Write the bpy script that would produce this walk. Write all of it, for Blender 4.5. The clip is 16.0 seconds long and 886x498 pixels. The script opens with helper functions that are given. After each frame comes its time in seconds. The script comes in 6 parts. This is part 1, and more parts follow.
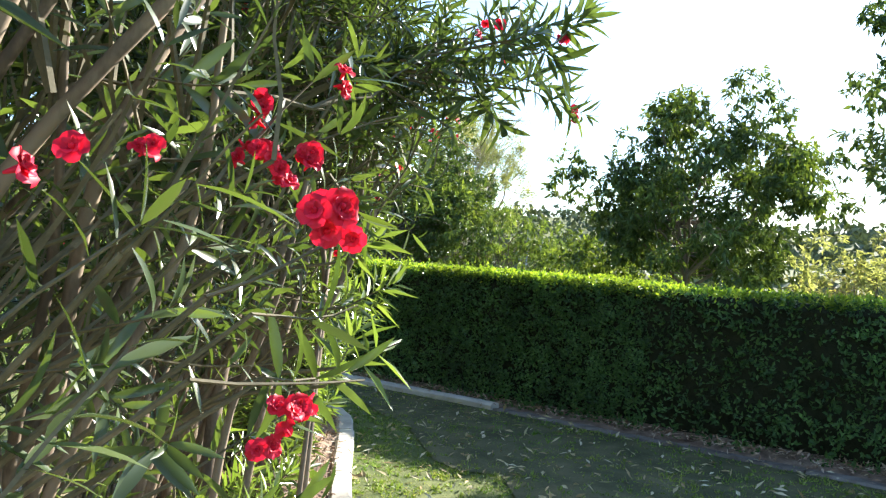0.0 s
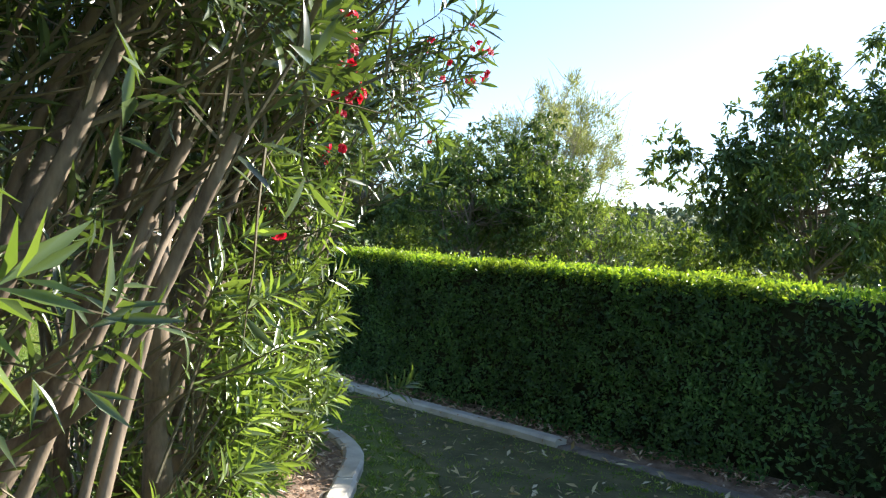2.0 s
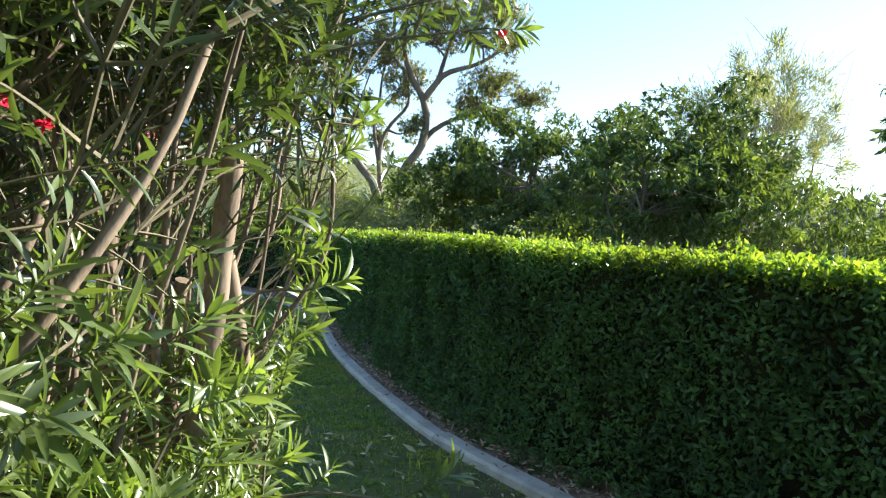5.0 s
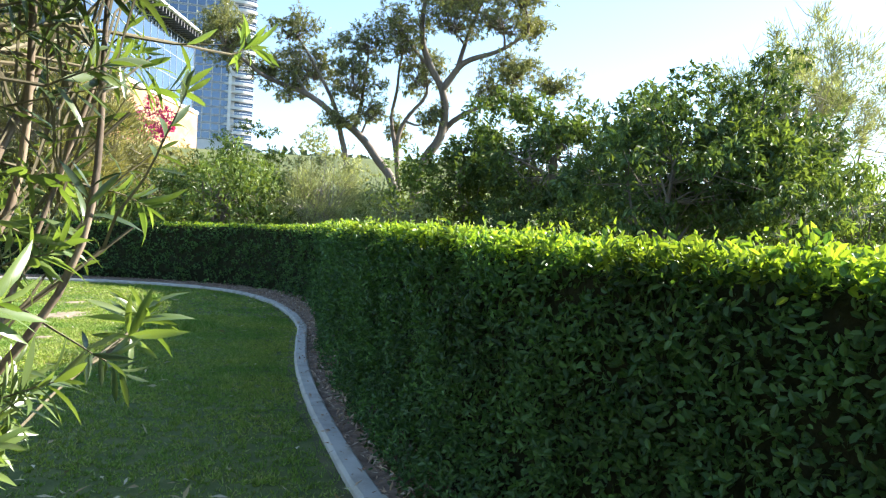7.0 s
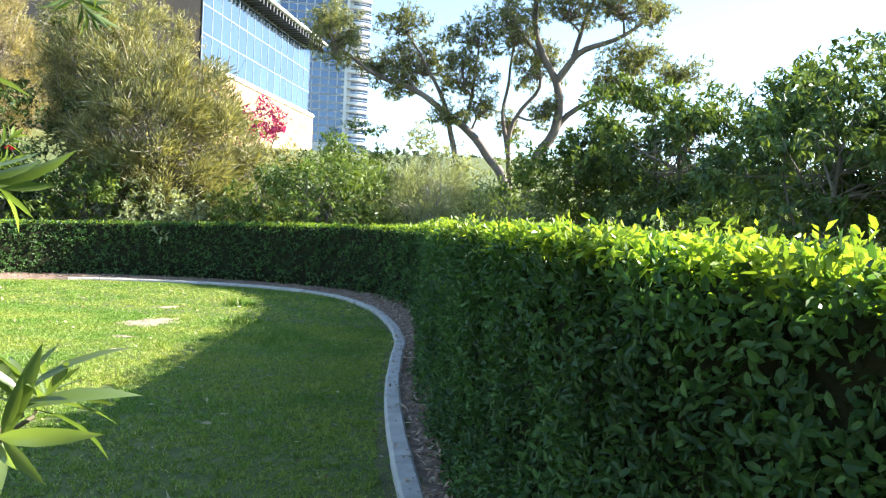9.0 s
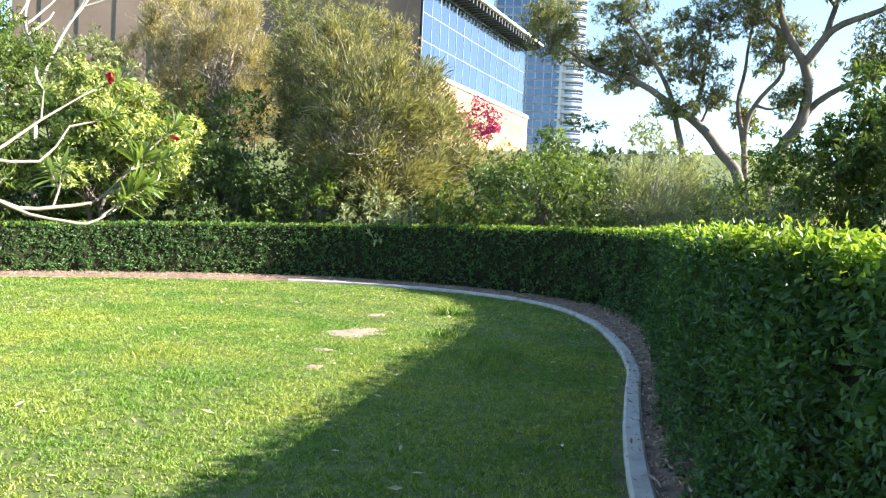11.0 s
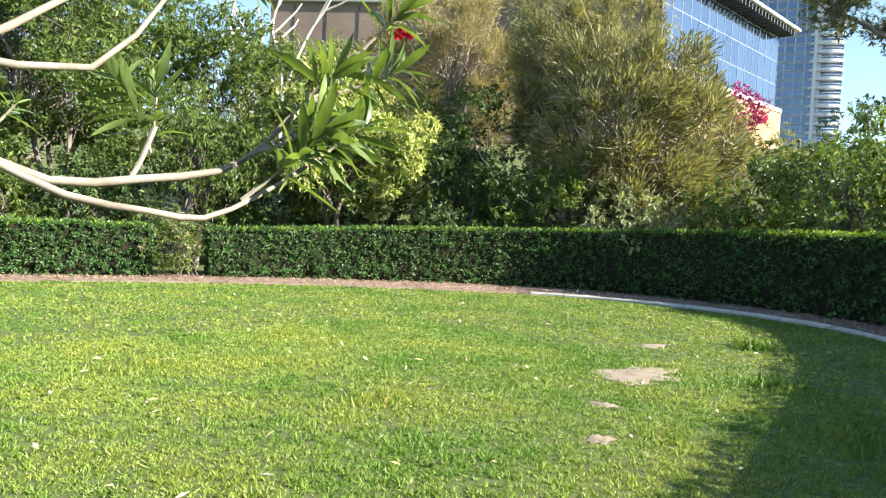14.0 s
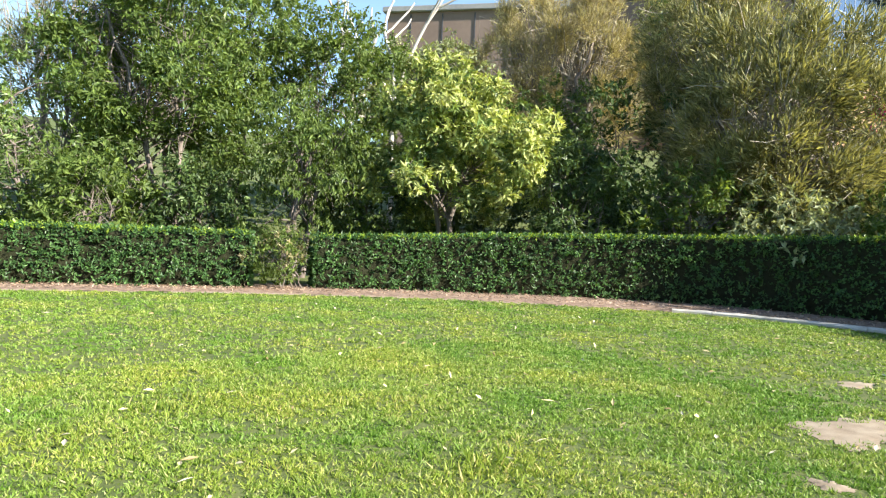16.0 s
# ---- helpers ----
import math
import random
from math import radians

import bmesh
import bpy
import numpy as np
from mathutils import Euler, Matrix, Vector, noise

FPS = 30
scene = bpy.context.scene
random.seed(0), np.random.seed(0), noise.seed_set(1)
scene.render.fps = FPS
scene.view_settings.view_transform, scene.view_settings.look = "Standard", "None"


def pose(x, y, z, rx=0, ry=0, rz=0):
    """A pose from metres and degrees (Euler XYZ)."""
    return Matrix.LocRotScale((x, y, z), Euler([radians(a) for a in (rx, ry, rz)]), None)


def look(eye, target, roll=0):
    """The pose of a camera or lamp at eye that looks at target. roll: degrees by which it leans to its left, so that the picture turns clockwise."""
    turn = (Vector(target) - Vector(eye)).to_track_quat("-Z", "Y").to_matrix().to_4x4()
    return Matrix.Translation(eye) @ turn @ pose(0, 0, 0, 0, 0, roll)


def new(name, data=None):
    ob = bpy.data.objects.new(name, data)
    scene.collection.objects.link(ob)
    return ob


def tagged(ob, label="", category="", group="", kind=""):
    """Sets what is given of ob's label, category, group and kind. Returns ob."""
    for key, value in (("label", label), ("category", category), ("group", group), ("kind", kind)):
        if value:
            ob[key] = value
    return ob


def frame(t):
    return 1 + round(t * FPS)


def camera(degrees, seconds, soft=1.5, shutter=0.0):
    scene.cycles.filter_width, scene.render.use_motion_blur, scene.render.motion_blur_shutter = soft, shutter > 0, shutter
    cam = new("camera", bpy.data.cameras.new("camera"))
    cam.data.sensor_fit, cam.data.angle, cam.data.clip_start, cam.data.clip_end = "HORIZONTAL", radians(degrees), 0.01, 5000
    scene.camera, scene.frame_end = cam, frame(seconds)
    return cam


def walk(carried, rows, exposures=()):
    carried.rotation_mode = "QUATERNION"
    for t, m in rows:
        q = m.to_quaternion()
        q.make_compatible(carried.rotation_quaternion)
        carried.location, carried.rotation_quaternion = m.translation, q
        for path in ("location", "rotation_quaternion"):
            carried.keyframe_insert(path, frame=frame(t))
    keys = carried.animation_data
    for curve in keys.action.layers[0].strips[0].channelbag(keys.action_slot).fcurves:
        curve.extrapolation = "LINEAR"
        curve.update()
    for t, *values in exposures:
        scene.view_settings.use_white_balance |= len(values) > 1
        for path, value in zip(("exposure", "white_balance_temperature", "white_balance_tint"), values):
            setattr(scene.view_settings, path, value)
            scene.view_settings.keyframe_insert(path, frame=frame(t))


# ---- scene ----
cam = camera(61.1, 16.0, soft=1.25)
METRES, EYE, TILT, LEAN, TURN = 14.0, 1.57, 0.0, 0.0, -23.1
ROWS = [
    (0.0, 0.0, 0.0, 0.0, -0.05, 1.0, -2.84),
    (0.5, 0.012, 0.0293, 0.0025, 1.56, 0.93, -2.76),
    (1.0, 0.0171, 0.0629, 0.0019, 3.36, 0.81, -2.77),
    (1.5, 0.0272, 0.0974, 0.0001, 4.85, 0.78, -2.73),
    (2.0, 0.0312, 0.13, -0.0027, 7.67, 0.61, -2.75),
    (2.5, 0.0298, 0.1665, -0.0016, 9.75, 0.38, -2.84),
    (3.0, 0.0317, 0.2024, -0.0025, 12.37, 0.25, -2.78),
    (3.5, 0.0287, 0.2376, -0.0047, 16.34, -0.04, -2.83),
    (4.0, 0.0312, 0.272, -0.0065, 18.68, -0.15, -2.87),
    (4.5, 0.0384, 0.3034, -0.0044, 20.85, -0.23, -2.86),
    (5.0, 0.0379, 0.3336, -0.0056, 21.79, -0.31, -2.86),
    (7.5, 0.0234, 0.4801, -0.0051, 25.11, -0.78, -2.64),
    (8.0, 0.0067, 0.5053, -0.0034, 26.33, -0.81, -2.65),
    (8.5, -0.0063, 0.5293, -0.0044, 28.29, -0.86, -2.6),
    (9.0, -0.0203, 0.5521, -0.0035, 32.63, -1.11, -2.64),
    (9.5, -0.0395, 0.5767, -0.0025, 36.97, -1.33, -2.71),
    (12.0, -0.1471, 0.6568, -0.0012, 56.54, -1.86, -2.8),
    (12.5, -0.1784, 0.6699, -0.0032, 59.93, -1.89, -2.83),
    (13.0, -0.207, 0.6826, -0.0059, 61.43, -1.93, -2.78),
    (13.5, -0.2389, 0.6936, -0.0055, 63.96, -1.99, -2.72),
    (14.0, -0.2725, 0.702, -0.0055, 65.94, -2.11, -2.7),
    (14.5, -0.3037, 0.7128, -0.0062, 67.89, -2.14, -2.61),
    (15.0, -0.333, 0.7208, -0.0069, 71.06, -2.18, -2.6),
    (15.5, -0.3623, 0.7275, -0.007, 73.46, -1.9, -2.52),
    (16.0, -0.3923, 0.7428, -0.0132, 74.77, -1.64, -2.48),
]
walk(cam, [(t, pose(0, 0, EYE, TILT, LEAN, TURN) @ pose(METRES * x, METRES * y, METRES * z, 90 + pitch, roll, yaw)) for t, x, y, z, yaw, pitch, roll in ROWS],
     exposures=[(0.0, 1.95), (0.8, 1.75), (2.5, 1.65), (5.0, 1.8), (7.5, 2.05), (8.7, 2.22), (12.5, 1.8), (16.0, 1.55)])

# ---------------------------------------------------------------- light
SUN_AZ, SUN_EL = 23.5, 28.5          # degrees from +x, degrees up
sun_way = Vector((math.cos(radians(SUN_AZ)) * math.cos(radians(SUN_EL)), math.sin(radians(SUN_AZ)) * math.cos(radians(SUN_EL)), math.sin(radians(SUN_EL))))
world = bpy.data.worlds.new("sky")
scene.world = world
world.use_nodes = True
wn = world.node_tree.nodes
sky = wn.new("ShaderNodeTexSky")
sky.sky_type, sky.sun_disc = "NISHITA", False
sky.sun_elevation, sky.sun_rotation = radians(SUN_EL), radians(90 - SUN_AZ)
sky.air_density, sky.dust_density, sky.ozone_density = 1.0, 0.25, 2.6
wn["Background"].inputs["Strength"].default_value = 0.1
world.node_tree.links.new(sky.outputs[0], wn["Background"].inputs["Color"])
sun = new("sun", bpy.data.lights.new("sun", "SUN"))
sun.data.energy, sun.data.angle, sun.data.color = 5.0, radians(0.53), (1.0, 0.94, 0.84)
sun.matrix_world = look(sun_way * 200, (0, 0, 0))

# ---------------------------------------------------------------- materials
def nodes_of(name):
    m = bpy.data.materials.new(name)
    m.use_nodes = True
    nt = m.node_tree
    return m, nt.nodes, nt.links, nt.nodes["Principled BSDF"]


def ramp(nd, stops):
    r = nd.new("ShaderNodeValToRGB")
    e = r.color_ramp.elements
    while len(e) < len(stops):
        e.new(0.5)
    for i, (p, c) in enumerate(stops):
        e[i].position, e[i].color = p, (*c, 1)
    return r


def leaf_mat(name, dark, light, through_share=0.35, rough=0.42, glow=(1.5, 1.4, 0.6), gloss=0.5):
    """Foliage: two greens mixed leaf by leaf, and light that comes through."""
    m, nd, ln, bsdf = nodes_of(name)
    geo, oi = nd.new("ShaderNodeNewGeometry"), nd.new("ShaderNodeObjectInfo")
    add = nd.new("ShaderNodeMath"); add.operation = "ADD"
    fr = nd.new("ShaderNodeMath"); fr.operation = "FRACT"
    ln.new(geo.outputs["Random Per Island"], add.inputs[0]); ln.new(oi.outputs["Random"], add.inputs[1]); ln.new(add.outputs[0], fr.inputs[0])
    mid = tuple((a + b) / 2 for a, b in zip(dark, light))
    r = ramp(nd, [(0.0, dark), (0.55, mid), (0.9, light), (1.0, tuple(min(1, c * 1.25) for c in light))])
    ln.new(fr.outputs[0], r.inputs[0])
    tc, nz = nd.new("ShaderNodeTexCoord"), nd.new("ShaderNodeTexNoise")
    nz.inputs["Scale"].default_value = 2.3
    ln.new(tc.outputs["Object"], nz.inputs["Vector"])
    mul = nd.new("ShaderNodeMix"); mul.data_type, mul.blend_type = "RGBA", "MULTIPLY"
    mul.inputs[0].default_value = 1.0
    mr = nd.new("ShaderNodeMapRange")
    for key, val in (("From Min", 0.32), ("From Max", 0.68), ("To Min", 0.62), ("To Max", 1.3)):
        mr.inputs[key].default_value = val
    ln.new(nz.outputs["Fac"], mr.inputs["Value"])
    ln.new(r.outputs[0], mul.inputs[6]); ln.new(mr.outputs[0], mul.inputs[7])
    ln.new(mul.outputs[2], bsdf.inputs["Base Color"])
    bsdf.inputs["Roughness"].default_value = rough
    bsdf.inputs["Specular IOR Level"].default_value = gloss
    tr, mix = nd.new("ShaderNodeBsdfTranslucent"), nd.new("ShaderNodeMixShader")
    tint = nd.new("ShaderNodeMix"); tint.data_type, tint.blend_type = "RGBA", "MULTIPLY"
    tint.inputs[0].default_value = 1.0
    tint.inputs[7].default_value = (*glow, 1)
    ln.new(mul.outputs[2], tint.inputs[6]); ln.new(tint.outputs[2], tr.inputs["Color"])
    mix.inputs[0].default_value = through_share
    ln.new(bsdf.outputs[0], mix.inputs[1]); ln.new(tr.outputs[0], mix.inputs[2])
    ln.new(mix.outputs[0], nd["Material Output"].inputs["Surface"])
    return m


def rough_mat(name, stops, scale=4.0, fine=60.0, rough=0.85, bump=0.3, depth=0.01, stretch=(1, 1, 1), metal=0.0):
    """A mineral, bark or painted surface: colour blotches, fine grain and relief."""
    m, nd, ln, bsdf = nodes_of(name)
    tc, mp = nd.new("ShaderNodeTexCoord"), nd.new("ShaderNodeMapping")
    mp.inputs["Scale"].default_value = stretch
    n1, n2 = nd.new("ShaderNodeTexNoise"), nd.new("ShaderNodeTexNoise")
    n1.inputs["Scale"].default_value, n1.inputs["Detail"].default_value = scale, 6
    n2.inputs["Scale"].default_value, n2.inputs["Detail"].default_value = fine, 4
    ln.new(tc.outputs["Object"], mp.inputs["Vector"])
    ln.new(mp.outputs[0], n1.inputs["Vector"]); ln.new(mp.outputs[0], n2.inputs["Vector"])
    oi = nd.new("ShaderNodeObjectInfo")
    mx = nd.new("ShaderNodeMath"); mx.operation = "MULTIPLY_ADD"
    mx.inputs[1].default_value = 0.35
    ln.new(n2.outputs["Fac"], mx.inputs[0]); ln.new(n1.outputs["Fac"], mx.inputs[2])
    m2 = nd.new("ShaderNodeMath"); m2.operation = "MULTIPLY_ADD"
    m2.inputs[1].default_value = 0.12
    ln.new(oi.outputs["Random"], m2.inputs[0]); ln.new(mx.outputs[0], m2.inputs[2])
    r = ramp(nd, stops)
    ln.new(m2.outputs[0], r.inputs[0]); ln.new(r.outputs[0], bsdf.inputs["Base Color"])
    bsdf.inputs["Roughness"].default_value, bsdf.inputs["Metallic"].default_value = rough, metal
    bp = nd.new("ShaderNodeBump")
    bp.inputs["Strength"].default_value, bp.inputs["Distance"].default_value = bump, depth
    ln.new(mx.outputs[0], bp.inputs["Height"]); ln.new(bp.outputs[0], bsdf.inputs["Normal"])
    return m


def chip_mat(name, colours, rough=0.8):
    """Loose chips, dry leaves and grass blades: a colour for each piece."""
    m, nd, ln, bsdf = nodes_of(name)
    geo = nd.new("ShaderNodeNewGeometry")
    r = ramp(nd, [(i / max(1, len(colours) - 1), c) for i, c in enumerate(colours)])
    ln.new(geo.outputs["Random Per Island"], r.inputs[0]); ln.new(r.outputs[0], bsdf.inputs["Base Color"])
    bsdf.inputs["Roughness"].default_value = rough
    return m


def grass_mat(name):
    m, nd, ln, bsdf = nodes_of(name)
    geo, tc, nz, n3 = nd.new("ShaderNodeNewGeometry"), nd.new("ShaderNodeTexCoord"), nd.new("ShaderNodeTexNoise"), nd.new("ShaderNodeTexNoise")
    nz.inputs["Scale"].default_value, nz.inputs["Detail"].default_value = 0.9, 5
    n3.inputs["Scale"].default_value = 0.25
    ln.new(tc.outputs["Object"], nz.inputs["Vector"]); ln.new(tc.outputs["Object"], n3.inputs["Vector"])
    r = ramp(nd, [(0.0, (0.13, 0.225, 0.026)), (0.5, (0.235, 0.345, 0.045)), (0.82, (0.32, 0.41, 0.075)), (1.0, (0.5, 0.48, 0.2))])
    ln.new(geo.outputs["Random Per Island"], r.inputs[0])
    r2 = ramp(nd, [(0.38, (0.66, 0.84, 0.62)), (0.5, (1, 1, 1)), (0.66, (1.22, 1.08, 0.95))])
    mxx = nd.new("ShaderNodeMath"); mxx.operation = "MULTIPLY_ADD"; mxx.inputs[1].default_value = 0.4
    sub = nd.new("ShaderNodeMath"); sub.operation = "SUBTRACT"; sub.inputs[1].default_value = 0.2
    ln.new(n3.outputs["Fac"], mxx.inputs[0]); ln.new(nz.outputs["Fac"], mxx.inputs[2]); ln.new(mxx.outputs[0], sub.inputs[0])
    ln.new(sub.outputs[0], r2.inputs[0])
    mul = nd.new("ShaderNodeMix"); mul.data_type, mul.blend_type = "RGBA", "MULTIPLY"
    mul.inputs[0].default_value = 1.0
    ln.new(r.outputs[0], mul.inputs[6]); ln.new(r2.outputs[0], mul.inputs[7]); ln.new(mul.outputs[2], bsdf.inputs["Base Color"])
    bsdf.inputs["Roughness"].default_value = 0.55
    tr, mix = nd.new("ShaderNodeBsdfTranslucent"), nd.new("ShaderNodeMixShader")
    ln.new(mul.outputs[2], tr.inputs["Color"])
    mix.inputs[0].default_value = 0.35
    ln.new(bsdf.outputs[0], mix.inputs[1]); ln.new(tr.outputs[0], mix.inputs[2]); ln.new(mix.outputs[0], nd["Material Output"].inputs["Surface"])
    return m


def glass_mat(name, colour, rough=0.05, metal=0.75):
    """Coated facade glass: a tinted reflecting sheet."""
    m, nd, ln, bsdf = nodes_of(name)
    oi = nd.new("ShaderNodeObjectInfo")
    r = ramp(nd, [(0.0, tuple(c * 0.8 for c in colour)), (1.0, colour)])
    ln.new(oi.outputs["Random"], r.inputs[0]); ln.new(r.outputs[0], bsdf.inputs["Base Color"])
    bsdf.inputs["Roughness"].default_value, bsdf.inputs["Metallic"].default_value = rough, metal
    return m


OLEANDER = leaf_mat("oleander_leaf", (0.05, 0.078, 0.034), (0.11, 0.15, 0.058), 0.3, 0.27, (1.5, 1.6, 0.5), 0.8)
SHOOT = leaf_mat("oleander_young_leaf", (0.09, 0.14, 0.04), (0.175, 0.235, 0.075), 0.38, 0.3, (1.5, 1.55, 0.55), 0.7)
HEDGE = leaf_mat("hedge_leaf", (0.04, 0.092, 0.032), (0.1, 0.19, 0.055), 0.28, 0.42, (1.6, 1.7, 0.6), 0.35)
HEDGE_TIP = leaf_mat("hedge_new_growth", (0.17, 0.28, 0.03), (0.34, 0.45, 0.06), 0.42, 0.38, (1.4, 1.35, 0.6), 0.5)
GREEN = leaf_mat("tree_leaf_green", (0.07, 0.115, 0.026), (0.17, 0.235, 0.055), 0.38, 0.5, gloss=0.3)
DEEP = leaf_mat("tree_leaf_deep", (0.045, 0.085, 0.026), (0.115, 0.17, 0.048), 0.27, 0.45, gloss=0.35)
LIME = leaf_mat("tree_leaf_bright", (0.085, 0.145, 0.036), (0.19, 0.26, 0.07), 0.34, 0.42)
YELLOW = leaf_mat("tree_blossom_yellow", (0.27, 0.34, 0.08), (0.56, 0.58, 0.22), 0.3, 0.6)
OLIVE = leaf_mat("tree_leaf_olive", (0.15, 0.155, 0.065), (0.33, 0.32, 0.155), 0.34, 0.6)
TAWNY = leaf_mat("tree_leaf_tawny", (0.26, 0.23, 0.12), (0.46, 0.41, 0.24), 0.34, 0.7)
GREYGREEN = leaf_mat("tree_leaf_grey_green", (0.19, 0.225, 0.11), (0.37, 0.4, 0.23), 0.4, 0.6)
GUM = leaf_mat("gum_leaf", (0.11, 0.13, 0.055), (0.25, 0.26, 0.12), 0.34, 0.4)
FAR = leaf_mat("far_wood_leaf", (0.05, 0.075, 0.045), (0.11, 0.14, 0.08), 0.1, 0.8)
PINK = leaf_mat("bougainvillea_bract", (0.5, 0.03, 0.16), (0.75, 0.08, 0.3), 0.3, 0.6, (1.2, 0.6, 0.8))
PETAL = leaf_mat("red_petal", (0.62, 0.012, 0.04), (0.85, 0.03, 0.09), 0.35, 0.5, (1.2, 0.7, 0.7), 0.3)
BARK = rough_mat("oleander_bark", [(0.35, (0.035, 0.026, 0.018)), (0.6, (0.105, 0.076, 0.05)), (0.85, (0.25, 0.19, 0.13))], 9, 90, 0.85, 0.5, 0.006, (1, 1, 0.35))
PALE_BARK = rough_mat("pale_twig_bark", [(0.3, (0.12, 0.095, 0.065)), (0.6, (0.24, 0.2, 0.145)), (0.9, (0.36, 0.31, 0.24))], 12, 120, 0.75, 0.4, 0.004)
TWIG = rough_mat("oleander_twig", [(0.3, (0.05, 0.045, 0.025)), (0.6, (0.11, 0.095, 0.052)), (0.9, (0.19, 0.16, 0.095))], 12, 120, 0.8, 0.4, 0.004)
GREY_TWIG = rough_mat("weathered_twig", [(0.3, (0.16, 0.13, 0.095)), (0.6, (0.27, 0.23, 0.175)), (0.9, (0.38, 0.34, 0.27))], 3, 30, 0.85, 0.4, 0.01)
CUT = rough_mat("sawn_wood", [(0.3, (0.45, 0.34, 0.22)), (0.9, (0.62, 0.5, 0.35))], 20, 120, 0.8)
TREE_BARK = rough_mat("tree_bark", [(0.3, (0.05, 0.04, 0.032)), (0.6, (0.13, 0.105, 0.085)), (0.9, (0.24, 0.2, 0.17))], 3, 30, 0.9, 0.6, 0.02, (1, 1, 0.3))
GUM_BARK = rough_mat("gum_bark", [(0.3, (0.06, 0.042, 0.033)), (0.6, (0.12, 0.09, 0.072)), (0.9, (0.22, 0.18, 0.15))], 1.2, 12, 0.8, 0.4, 0.02, (1, 1, 0.3))
DEAD_BARK = rough_mat("bleached_wood", [(0.3, (0.34, 0.3, 0.25)), (0.9, (0.55, 0.51, 0.44))], 2, 20, 0.8, 0.4, 0.02)
# near-black on purpose: paints the shade among the twigs inside the hedge
CORE = rough_mat("painted_twig_shade", [(0.3, (0.012, 0.016, 0.008)), (0.9, (0.03, 0.032, 0.016))], 12, 60, 0.95, 0.8, 0.05)
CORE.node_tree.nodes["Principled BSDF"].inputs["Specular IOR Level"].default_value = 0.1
CONCRETE = rough_mat("kerb_concrete", [(0.3, (0.2, 0.17, 0.135)), (0.55, (0.4, 0.365, 0.31)), (0.85, (0.55, 0.515, 0.45))], 5, 130, 0.9, 0.4, 0.004)
STAINED = rough_mat("stained_concrete", [(0.35, (0.06, 0.045, 0.035)), (0.6, (0.13, 0.105, 0.085)), (0.9, (0.24, 0.21, 0.18))], 7, 100, 0.95, 0.6, 0.008)
SOIL = rough_mat("bare_soil", [(0.35, (0.15, 0.11, 0.07)), (0.6, (0.26, 0.2, 0.135)), (0.85, (0.35, 0.285, 0.2))], 5, 90, 0.95, 0.6, 0.01)
LAWN_SOIL = rough_mat("turf_base", [(0.35, (0.03, 0.05, 0.008)), (0.6, (0.065, 0.095, 0.016)), (0.9, (0.12, 0.14, 0.034))], 6, 70, 0.95, 0.8, 0.03)
WORN = rough_mat("worn_turf", [(0.35, (0.035, 0.042, 0.014)), (0.6, (0.075, 0.08, 0.028)), (0.9, (0.15, 0.135, 0.06))], 3, 60, 0.95, 0.8, 0.02)
MULCH = rough_mat("mulch_bed", [(0.35, (0.07, 0.045, 0.03)), (0.6, (0.17, 0.11, 0.075)), (0.9, (0.34, 0.24, 0.17))], 8, 60, 0.95, 0.9, 0.03)
CHIPS = chip_mat("bark_chip", [(0.16, 0.09, 0.055), (0.33, 0.2, 0.12), (0.5, 0.36, 0.25), (0.6, 0.48, 0.36)])
LITTER = chip_mat("dry_leaf", [(0.3, 0.2, 0.09), (0.5, 0.42, 0.22), (0.62, 0.56, 0.4)])
GRASS = grass_mat("grass_blade")

# ---------------------------------------------------------------- geometry helpers
rng = np.random.default_rng(7)


def unit(a):
    return a / np.maximum(np.linalg.norm(a, axis=-1, keepdims=True), 1e-9)


